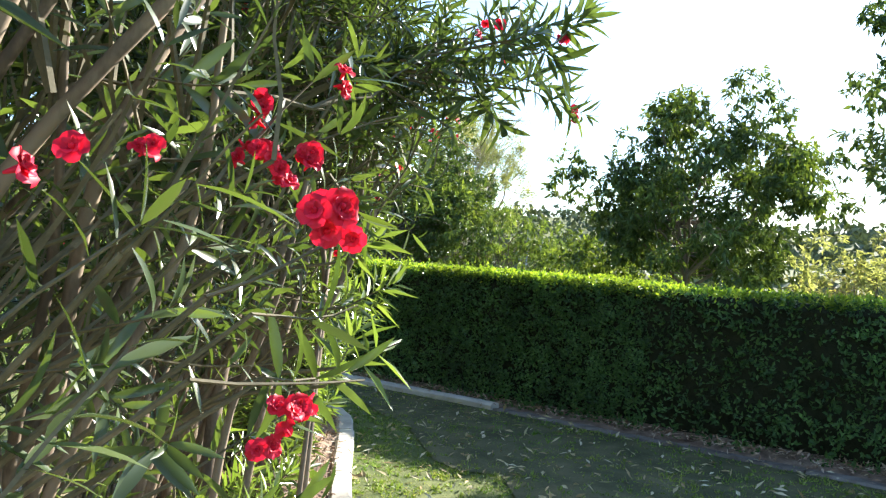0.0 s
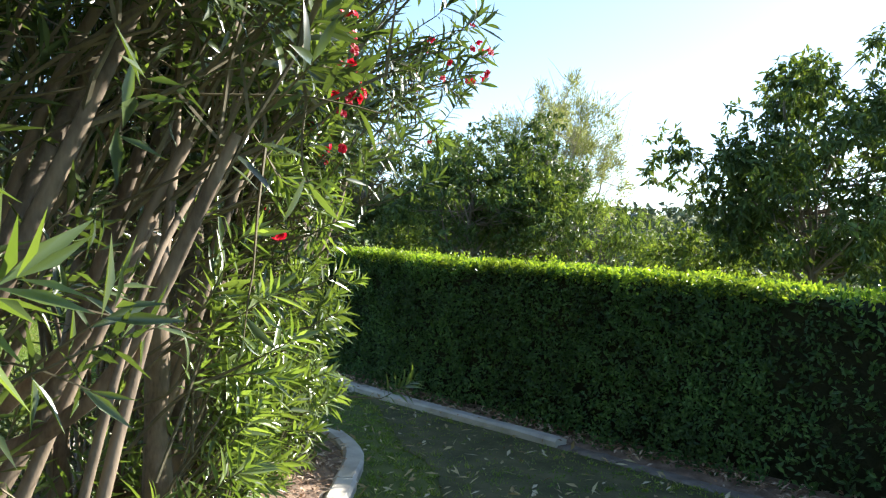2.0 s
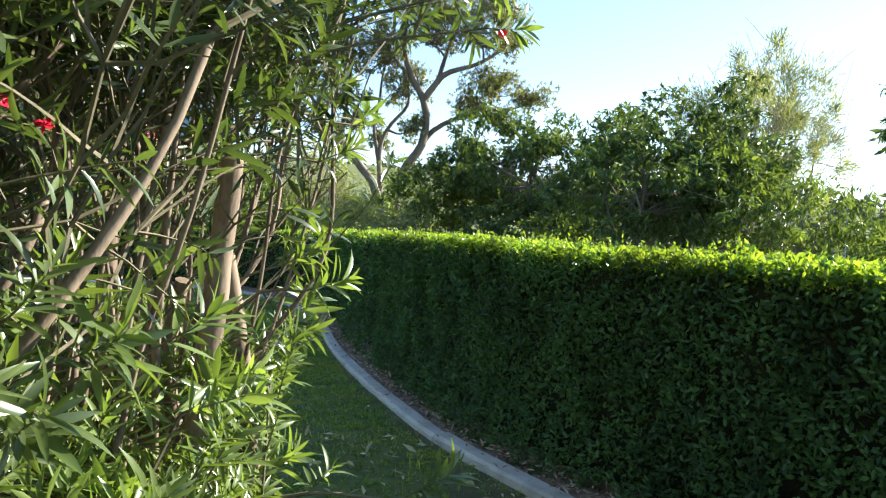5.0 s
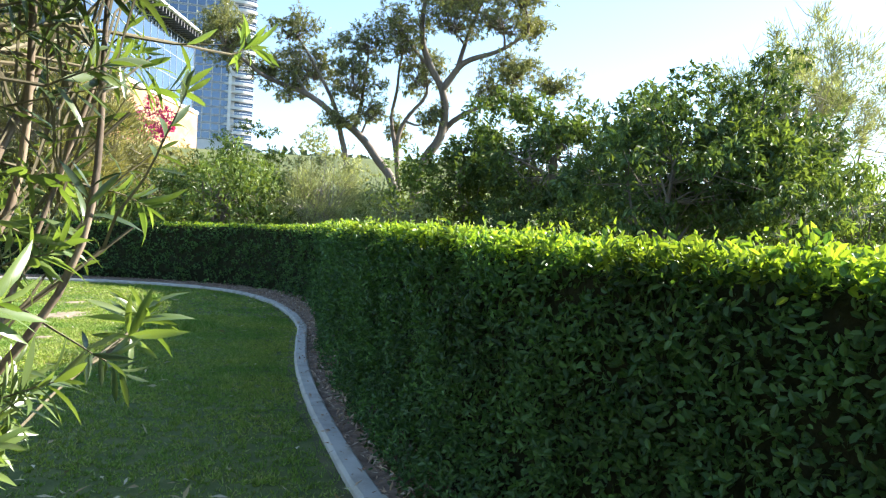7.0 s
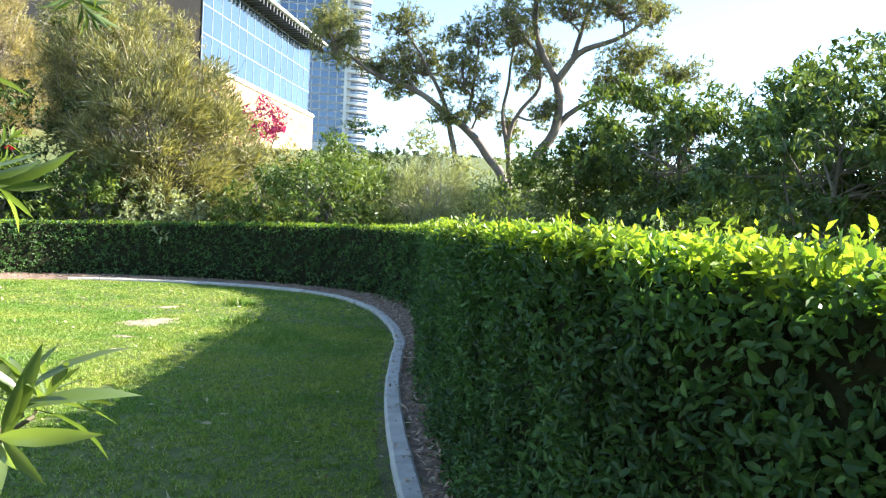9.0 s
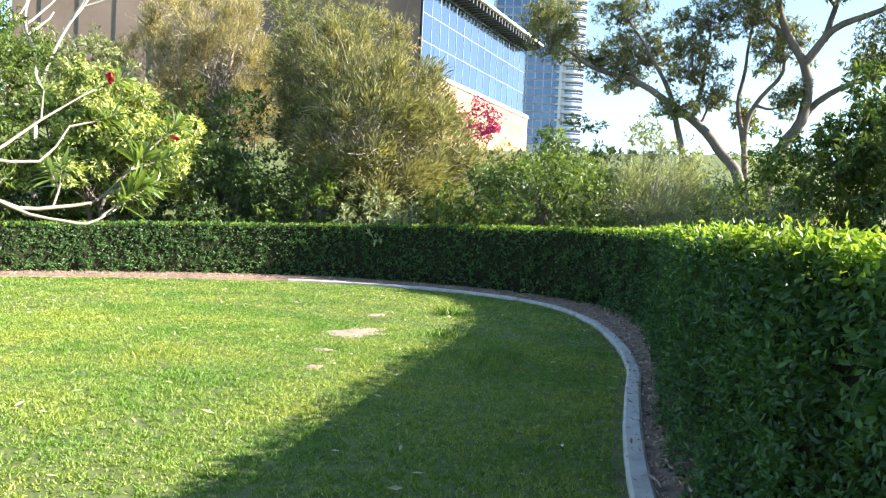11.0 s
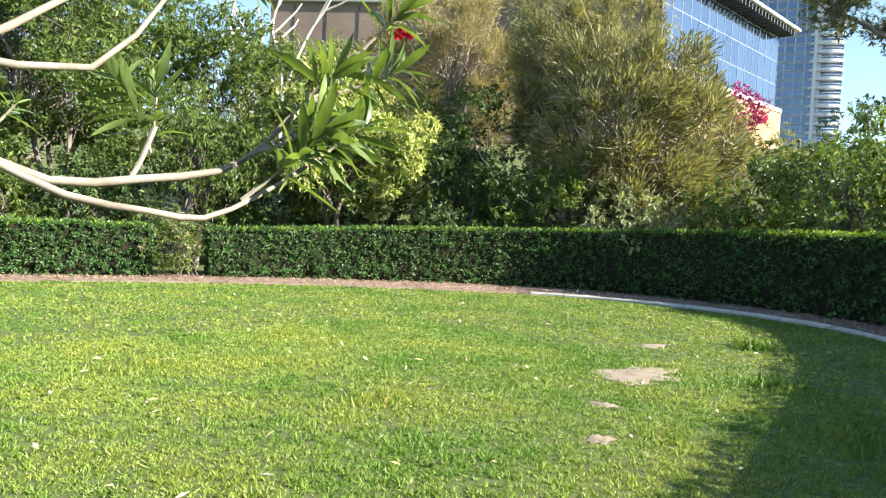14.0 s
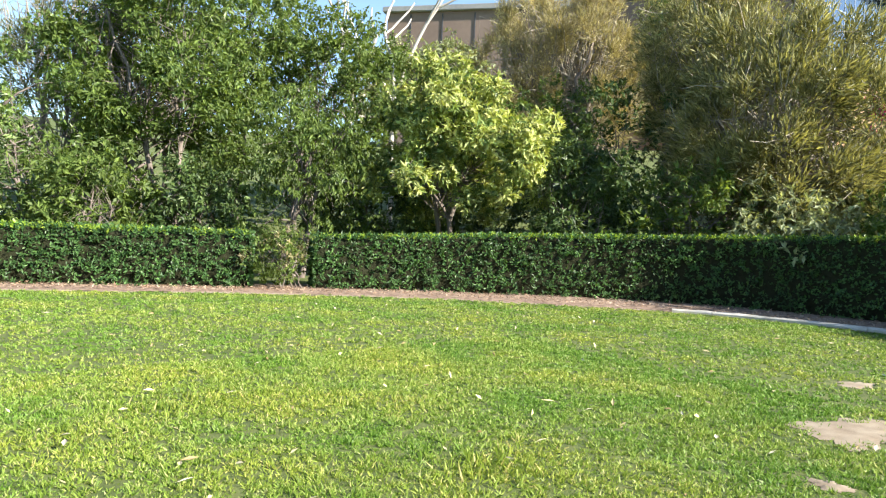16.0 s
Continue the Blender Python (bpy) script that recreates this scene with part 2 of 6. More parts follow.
class Geo:
    """Collects tubes, leaves and plain faces, and turns them into one mesh."""

    def __init__(self):
        self.v, self.loops, self.sizes, self.n = [], [], [], 0

    def add(self, verts, faces):
        verts = np.asarray(verts, float).reshape(-1, 3)
        faces = np.asarray(faces, int)
        self.v.append(verts)
        self.loops.append((faces + self.n).ravel())
        self.sizes.append(np.full(len(faces), faces.shape[1]))
        self.n += len(verts)
        return self

    def tube(self, pts, radii, sides=6, cap=True):
        pts = np.asarray(pts, float)
        radii = np.broadcast_to(np.asarray(radii, float), (len(pts),))
        t = unit(np.gradient(pts, axis=0))
        ref = np.array([0.0, 0, 1]) if abs(t[:, 2]).mean() < 0.8 else np.array([1.0, 0, 0])
        a = unit(np.cross(t, ref)); b = np.cross(t, a)
        ang = np.linspace(0, 2 * math.pi, sides, endpoint=False)
        ring = a[:, None] * np.cos(ang)[None, :, None] + b[:, None] * np.sin(ang)[None, :, None]
        v = (pts[:, None] + ring * radii[:, None, None]).reshape(-1, 3)
        i = np.arange(len(pts) - 1)[:, None] * sides
        j = np.arange(sides)[None]
        k = (j + 1) % sides
        f = np.stack([i + j, i + k, i + k + sides, i + j + sides], -1).reshape(-1, 4)
        self.add(v, f)
        if cap:
            for end, r in ((0, 0), (len(pts) - 1, (len(pts) - 1) * sides)):
                ring_v = v[r:r + sides]
                self.add(np.vstack([ring_v, pts[end]]), [[s, (s + 1) % sides, sides] for s in range(sides)])
        return self

    def leaves(self, p, d, n, length, width, fold=0.25, bend=0.0):
        """Pointed leaves from p along d; n: about the way each faces."""
        p, d = np.asarray(p, float), unit(np.asarray(d, float))
        s = unit(np.cross(d, n)); n = np.cross(s, d)
        length = np.broadcast_to(length, (len(p),))[:, None]
        width = np.broadcast_to(width, (len(p),))[:, None]
        m = p + d * length * 0.45
        tip = p + d * length - n * length * bend
        v = np.stack([p, m - s * width / 2 + n * width * fold, tip, m + s * width / 2 + n * width * fold], 1).reshape(-1, 3)
        b = np.arange(len(p))[:, None] * 4
        return self.add(v, np.concatenate([b + [0, 1, 2], b + [0, 2, 3]], 0).reshape(-1, 3))

    def ovals(self, p, d, n, length, width, fold=0.2, bend=0.1):
        """Broad leaves with a rounded outline and a bent midrib."""
        p, d = np.asarray(p, float), unit(np.asarray(d, float))
        s = unit(np.cross(d, n)); n = np.cross(s, d)
        length, width = np.asarray(length, float)[:, None], np.asarray(width, float)[:, None]
        a, b = p + d * length * 0.28, p + d * length * 0.7 - n * length * bend * 0.5
        side, lift = s * width / 2, n * width * fold
        v = np.stack([p, a - side * 0.85 + lift, b - side * 0.9 + lift, p + d * length - n * length * bend, b + side * 0.9 + lift, a + side * 0.85 + lift], 1).reshape(-1, 3)
        k = np.arange(len(p))[:, None] * 6
        return self.add(v, np.concatenate([k + [0, 1, 2, 3], k + [0, 3, 4, 5]], 0).reshape(-1, 4))

    def mesh(self, name, material, smooth=False):
        me = bpy.data.meshes.new(name)
        v, loops, sizes = np.concatenate(self.v), np.concatenate(self.loops), np.concatenate(self.sizes)
        me.vertices.add(len(v)); me.vertices.foreach_set("co", v.ravel())
        me.loops.add(len(loops)); me.loops.foreach_set("vertex_index", loops.astype(np.int32))
        me.polygons.add(len(sizes))
        me.polygons.foreach_set("loop_start", np.concatenate([[0], np.cumsum(sizes)[:-1]]).astype(np.int32))
        me.polygons.foreach_set("use_smooth", np.full(len(sizes), smooth))
        me.update(calc_edges=True)
        me.materials.append(material)
        return me


def part(name, data, material, parent, label="", kind="", smooth=False):
    """One mesh object, under a thing or a part where a parent is given."""
    if isinstance(data, Geo):
        data = data.mesh(name, material, smooth)
    elif isinstance(data, bmesh.types.BMesh):
        me = bpy.data.meshes.new(name)
        data.to_mesh(me); data.free()
        me.materials.append(material)
        data = me
    ob = new(name, data)
    ob.parent = parent
    return tagged(ob, label, kind=kind)


def thing(name, where, label, category, group="", kind=""):
    ob = new(name)
    ob.location = where
    ob.empty_display_size = 0.2
    return tagged(ob, label, category, group, kind)


def box(size, at=(0, 0, 0), bevel=0.0):
    bm = bmesh.new()
    bmesh.ops.create_cube(bm, size=1.0, matrix=Matrix.Translation(at) @ Matrix.Diagonal((*size, 1)))
    if bevel:
        bmesh.ops.bevel(bm, geom=bm.edges[:], offset=bevel, segments=2, affect="EDGES")
    return bm


def curve(points, step=0.25):
    """A smooth line through control points, sampled at about even steps."""
    c = np.asarray(points, float)
    p = np.vstack([2 * c[0] - c[1], c, 2 * c[-1] - c[-2]])
    out = []
    for i in range(1, len(p) - 2):
        n = max(2, int(np.linalg.norm(p[i + 1] - p[i]) / step))
        for u in np.arange(n) / n:
            out.append(0.5 * (2 * p[i] + (p[i + 1] - p[i - 1]) * u + (2 * p[i - 1] - 5 * p[i] + 4 * p[i + 1] - p[i + 2]) * u * u + (3 * p[i] - p[i - 1] - 3 * p[i + 1] + p[i + 2]) * u ** 3))
    out.append(c[-1])
    return np.array(out)


def outward(line):
    """Normals of a plan line, to its right."""
    t = unit(np.gradient(line, axis=0))
    return np.stack([t[:, 1], -t[:, 0]], 1)


def lump(p, scale=1.0):
    return noise.noise(Vector((p[0] * scale, p[1] * scale, (p[2] if len(p) > 2 else 0) * scale)))


def rand_dirs(n):
    return unit(rng.normal(size=(n, 3)))


# ---------------------------------------------------------------- the plan
KERB = curve([(13.2, -9.5), (11.5, -6.6), (9.5, -3.3), (7.6, 0.0), (6.3, 2.4), (5.2, 4.5), (4.62, 5.62), (3.96, 6.92), (3.5, 7.8), (3.0, 8.75), (2.55, 9.65), (2.02, 11.2), (1.55, 12.75), (1.18, 14.2), (0.84, 15.8), (0.52, 17.4),
              (-0.05, 19.2), (-0.95, 21.3), (-2.2, 23.2), (-3.65, 24.25), (-5.6, 24.65), (-7.6, 24.4), (-9.15, 23.65), (-10.6, 22.4), (-12.2, 20.7), (-13.4, 18.9), (-14.2, 17.3), (-14.95, 15.4), (-15.6, 13.6), (-16.3, 11.0), (-16.8, 8.0)])
KERB_OUT = outward(KERB)
BED = curve([(-0.55, -2.5), (0.1, 0.0), (0.75, 2.4), (1.41, 4.86), (1.82, 6.2), (2.03, 7.0), (1.98, 7.6), (1.65, 8.1), (1.1, 8.35), (0.5, 8.2), (0.1, 7.6), (-0.3, 6.2), (-1.0, 3.5), (-1.7, 0.5), (-2.3, -2.3)])


def strip(y, x):
    """How far the hedge stands behind its kerb."""
    return 0.3 + 0.75 * np.clip((np.asarray(y) - 17.5) / 6.5, 0, 1) + 0.5 * np.clip((-np.asarray(x) - 4) / 6, 0, 1)


def inside(poly, p):
    x, y = p[:, 0], p[:, 1]
    hit = np.zeros(len(p), bool)
    for a, b in zip(poly, np.roll(poly, -1, 0)):
        cross = ((a[1] > y) != (b[1] > y)) & (x < (b[0] - a[0]) * (y - a[1]) / (b[1] - a[1] + 1e-12) + a[0])
        hit ^= cross
    return hit


LAWN = np.vstack([KERB, [(-16.8, -9.5)]])


def height(x, y):
    """The land: flat garden, a bank that rises north-west, a valley and ridges far off."""
    r = math.hypot(x + 4, y - 12)
    a = math.degrees(math.atan2(y - 12, x + 4))
    bank = max(0.0, min(1.0, (a - 62) / 25)) * max(0.0, min(1.0, (215 - a) / 25)) if a > 0 else 0.0
    if a < -145:
        bank = max(0.0, min(1.0, (-a - 145) / 25)) 
    up = max(0.0, min(r - 17, 60)) * 0.17
    dip = -max(0.0, min(r - 22, 90)) * 0.09
    far = max(0.0, min(1.0, (r - 140) / 260))
    ridge = (24 + 9 * lump((x, y), 0.006) + 4 * lump((x, y), 0.02)) * far * far * (3 - 2 * far)
    return bank * up + (1 - bank) * (dip * (1 - far)) + ridge * (1 if r < 400 else 1)

# ---------------------------------------------------------------- ground
def build_ground():
    g = Geo()
    rings = np.concatenate([np.arange(0, 30, 1.0), np.arange(30, 100, 5), np.arange(100, 500, 20), [600, 800, 1200, 2000]])
    seg = 96
    v = []
    for r in rings:
        for s in range(seg):
            a = 2 * math.pi * s / seg
            x, y = -4 + r * math.cos(a), 12 + r * math.sin(a)
            v.append((x, y, height(x, y)))
    i = np.arange(len(rings) - 1)[:, None] * seg
    j = np.arange(seg)[None]
    k = (j + 1) % seg
    g.add(v, np.stack([i + j, i + seg + j, i + seg + k, i + k], -1).reshape(-1, 4))
    return tagged(part("ground", g, LAWN_SOIL, None, "green turf ground under the mown lawn", smooth=True), category="ground", kind="structure")


def build_kerb(line, name, label, wide=0.15, high=0.07, piece=1.3, stone=None):
    """Poured concrete edging in lengths with open joints."""
    top = thing(name, (0, 0, 0), label, "kerb", kind="structure")
    out = outward(line)
    step = np.concatenate([[0], np.cumsum(np.linalg.norm(np.diff(line, axis=0), axis=1))])
    s = 0.0
    while s < step[-1] - 0.3:
        e = min(s + piece * rng.uniform(0.8, 1.25), step[-1])
        n = 7
        u = np.linspace(s + 0.006, e - 0.006, n)
        c = np.stack([np.interp(u, step, line[:, k]) for k in (0, 1)], 1)
        o = unit(np.stack([np.interp(u, step, out[:, k]) for k in (0, 1)], 1))
        lift, slip = rng.uniform(-0.006, 0.008), rng.uniform(-0.008, 0.008)
        prof = [(-wide / 2, -0.05), (-wide / 2, high - 0.022), (-wide / 2 + 0.022, high), (wide / 2 - 0.022, high), (wide / 2, high - 0.022), (wide / 2, -0.05)]
        v = [(c[a][0] + o[a][0] * (w + slip), c[a][1] + o[a][1] * (w + slip), h + lift + (0.004 * rng.normal() if h > 0 else 0)) for a in range(n) for w, h in prof]
        m = len(prof)
        f = [(a * m + b, a * m + b + 1, (a + 1) * m + b + 1, (a + 1) * m + b) for a in range(n - 1) for b in range(m - 1)]
        g = Geo().add(v, f)
        ends = np.array(v)
        g.add(ends[:m], [[0, 1, 4, 5], [1, 2, 3, 4]]).add(ends[-m:], [[5, 4, 1, 0], [4, 3, 2, 1]])
        part("kerb_length", g, stone or CONCRETE, top)
        s = e
    return top


def band_mesh(line, near, far, lift, wave, name, material, label, category):
    """A sheet of ground between two offsets of a plan line, gently mounded."""
    out = outward(line)
    cols = 6
    g = Geo()
    v = []
    for i in range(len(line)):
        for c in range(cols):
            u = c / (cols - 1)
            w = near + (far[i] - near) * u
            x, y = line[i] + out[i] * w
            v.append((x, y, 0.006 + lift * math.sin(math.pi * min(1, u * 1.6) * 0.5) + wave * lump((x, y), 3)))
    i = np.arange(len(line) - 1)[:, None] * cols
    j = np.arange(cols - 1)[None]
    g.add(v, np.stack([i + j, i + j + 1, i + cols + j + 1, i + cols + j], -1).reshape(-1, 4))
    return tagged(part(name, g, material, None, label, smooth=True), category=category, kind="structure")


def scatter_chips(name, pts, z, size, material, label, category, flat=0.35):
    n = len(pts)
    d = rand_dirs(n); d[:, 2] *= flat
    nn = np.tile([0.0, 0, 1], (n, 1)) + rng.normal(scale=flat, size=(n, 3))
    p = np.column_stack([pts, np.broadcast_to(z, n) + rng.uniform(0.002, 0.02, n)])
    ob = part(name, Geo().leaves(p, d, nn, size * rng.uniform(0.5, 1.4, n), size * 0.32 * rng.uniform(0.5, 1.3, n), 0.2), material, None, label)
    return tagged(ob, category=category, kind="stuff")


# bare patches in the turf: centre, half sizes
PATCHES = [(-3.35, 17.6, 0.34, 0.55), (-4.2, 19.6, 0.16, 0.2), (-2.36, 15.2, 0.09, 0.13), (-2.9, 16.15, 0.12, 0.09)]


def patch_value(p):
    """Above 1 on turf, below 1 on bare soil."""
    best = np.full(len(p), 9.0)
    wob = np.array([lump((x, y), 2.5) * 0.35 + lump((x, y), 9) * 0.2 for x, y in p])
    for x, y, a, b in PATCHES:
        best = np.minimum(best, np.hypot((p[:, 0] - x) / a, (p[:, 1] - y) / b) + wob)
    return best


def build_patches():
    for x, y, a, b in PATCHES:
        g = Geo()
        ang = np.linspace(0, 2 * math.pi, 40, endpoint=False)
        v = [(x, y, 0.012)]
        for ring in (0.5, 1.0):
            for q in ang:
                k = ring * (1 + 0.7 * lump((x + math.cos(q), y + math.sin(q)), 1.7) + 0.35 * lump((x + 3 * math.cos(q), y + 3 * math.sin(q)), 2))
                v.append((x + a * k * math.cos(q), y + b * k * math.sin(q), 0.012 if ring < 1 else 0.004))
        g.add(v, [[0, 1 + i, 1 + (i + 1) % 40] for i in range(40)])
        g.add(np.array(v)[1:], [[i, 40 + i, 40 + (i + 1) % 40, (i + 1) % 40] for i in range(40)])
        tagged(part("bare_soil_patch", g, SOIL, None, "dry bare soil patch worn into the lawn", smooth=True), category="soil patch", kind="structure")


def build_grass():
    """Mown turf in small tufts of splayed blades, thick where the walk passes, thin and dark between the tufts."""
    pts = []
    for x0, x1, y0, y1, dens in ((-8, 3.2, 10, 18.5, 780), (-16.4, 1.5, 12, 25, 330), (0.2, 5.4, 1.5, 10, 420), (-14, -0.3, -2, 12, 40), (0, 8, -6, 3, 80)):
        n = int((x1 - x0) * (y1 - y0) * dens)
        pts.append(np.column_stack([rng.uniform(x0, x1, n), rng.uniform(y0, y1, n)]))
    p = np.vstack(pts)
    p = p[inside(LAWN, p) & ~inside(BED, p)]
    pv = patch_value(p)
    p = p[(pv > 1.35) | (rng.random(len(p)) < np.clip((pv - 0.5) * 0.8, 0.04, 1))]
    fine = np.array([lump(q, 6.0) + 0.6 * lump(q, 1.7) for q in p])
    p = p[rng.random(len(p)) < 1.0 + 1.0 * fine]
    worn = (p[:, 1] < 8.6) & (p[:, 0] > 0)
    p = p[~worn | (rng.random(len(p)) < np.clip([0.7 + 0.9 * lump(q, 1.1) for q in p], 0.25, 1))]
    m, k = len(p), 5
    tall = np.array([0.9 + 0.85 * lump(q, 7.0) + 0.5 * max(0.0, lump(q, 0.9)) for q in p]) * rng.uniform(0.75, 1.35, m)
    lean = rng.normal(scale=0.3, size=(m, 2))
    p, tall, lean = np.repeat(p, k, 0), np.repeat(tall, k), np.repeat(lean, k, 0)
    n = m * k
    side = rng.normal(scale=0.6, size=(n, 2))
    d = unit(np.column_stack([lean + side, rng.uniform(0.5, 1.2, n)]))
    L = rng.uniform(0.02, 0.038, n) * np.clip(tall, 0.4, 1.9)
    far = np.clip((np.hypot(p[:, 0], p[:, 1] - 11) - 5) / 9, 0, 1)
    W = rng.uniform(0.0032, 0.0058, n) * (1 + 1.6 * far)
    s = unit(np.cross(d, rng.normal(size=(n, 3))))
    base = np.column_stack([p + side * 0.016, np.zeros(n)])
    v = np.stack([base - s * W[:, None], base + s * W[:, None], base + d * L[:, None]], 1).reshape(-1, 3)
    g = Geo().add(v, np.arange(3 * n).reshape(-1, 3))
    return tagged(part("lawn_grass", g, GRASS, None, "short mown green grass with paler dry blades"), category="grass", kind="stuff")


ground = build_ground()
build_patches()
buried = int(np.argmin(np.abs(KERB[:, 1] - 7.35)))
sunk = int(np.argmax(KERB[:, 0] < -9.2))
build_kerb(KERB[buried:sunk], "hedge_kerb", "weathered grey concrete kerb curving along the hedge", piece=2.6)
build_kerb(KERB[sunk:], "buried_kerb", "soil-covered kerb at the sunny end of the lawn", high=0.012, stone=SOIL)
build_kerb(KERB[:buried + 1], "buried_kerb", "soil-stained concrete kerb sunk almost flush", high=0.022, stone=STAINED)
build_kerb(BED[8:-8], "bed_kerb", "weathered grey concrete kerb round the oleander bed")
band_mesh(KERB, 0.07, strip(KERB[:, 1], KERB[:, 0]) + 0.95, 0.05, 0.03, "mulch_strip", MULCH, "brown mulch strip under the clipped hedge", "mulch")


def build_worn_turf():
    """Thin shaded turf with soil showing, between the bed and the hedge."""
    i0, i1 = int(np.argmin(np.abs(KERB[:, 1] - 0.2))), int(np.argmin(np.abs(KERB[:, 1] - 9.3)))
    line = KERB[i0:i1]
    far = np.minimum(np.array([np.interp(p[1], [0.2, 1.5, 3.0, 5, 7.2, 8.2, 9.3], [0.15, 1.6, 2.9, 2.7, 1.55, 0.9, 0.15]) * (1 + 0.22 * lump(p, 2.3)) for p in line]) * -1, -0.1)
    band_mesh(line, -0.07, far, 0.004, 0.004, "worn_turf", WORN, "thin shaded turf with bare soil showing", "ground")


build_worn_turf()


def build_bed():
    c = BED.mean(0)
    n = len(BED)
    v = [(*c, 0.09)] + [(*(c + (b - c) * k), z + 0.03 * lump(b * k, 2)) for k, z in ((0.5, 0.08), (0.85, 0.05), (1.0, 0.02)) for b in BED]
    g = Geo().add(v, [[0, 1 + i, 1 + (i + 1) % n] for i in range(n)])
    w = np.array(v)[1:]
    g.add(w, [[r * n + i, (r + 1) * n + i, (r + 1) * n + (i + 1) % n, r * n + (i + 1) % n] for r in range(2) for i in range(n)])
    tagged(part("mulch_bed", g, MULCH, None, "brown bark mulch bed under the oleanders", smooth=True), category="mulch", kind="structure")
    p = np.column_stack([rng.uniform(-1.6, 2.1, 16000), rng.uniform(1, 8.5, 16000)])
    p = p[inside(c + (BED - c) * 0.96, p)]
    scatter_chips("bark_chips", p, 0.075, 0.06, CHIPS, "loose brown bark chips and dry leaves on the bed", "bark chips", 0.3)


build_bed()


def build_strip_chips():
    n = 14000
    i = rng.integers(0, len(KERB), n)
    w = strip(KERB[i, 1], KERB[i, 0])
    p = KERB[i] + KERB_OUT[i] * (0.09 + rng.random(n) * w)[:, None] + rng.normal(scale=0.1, size=(n, 2))
    scatter_chips("hedge_litter", p, 0.06, 0.06, CHIPS, "brown bark chips and litter under the hedge", "bark chips")
    m = 900
    q = np.column_stack([rng.uniform(-12, 4, m), rng.uniform(3, 23, m)])
    q = q[inside(LAWN, q)]
    q2 = np.column_stack([rng.uniform(0.5, 6, 1700), rng.uniform(1, 10, 1700)])
    q = np.vstack([q, q2[inside(LAWN, q2) & ~inside(BED, q2)]])
    scatter_chips("fallen_leaves", q, 0.03, 0.085, LITTER, "dry narrow leaves fallen on the lawn", "fallen leaves")


build_strip_chips()

# ---------------------------------------------------------------- hedges
HEDGE_DEEP = 1.15


def hedge_high(x):
    """The clipped height, which swells round the bend and drops towards the far end."""
    return np.interp(x, [-15.5, -14.2, -12.3, -9.5, -7.7, -4.7, -1.8, 0.6, 2.6, 3.2, 4.0, 5.0, 6.0], [1.14, 1.14, 1.31, 1.44, 1.52, 1.62, 1.66, 1.66, 1.56, 1.52, 1.5, 1.44, 1.42])


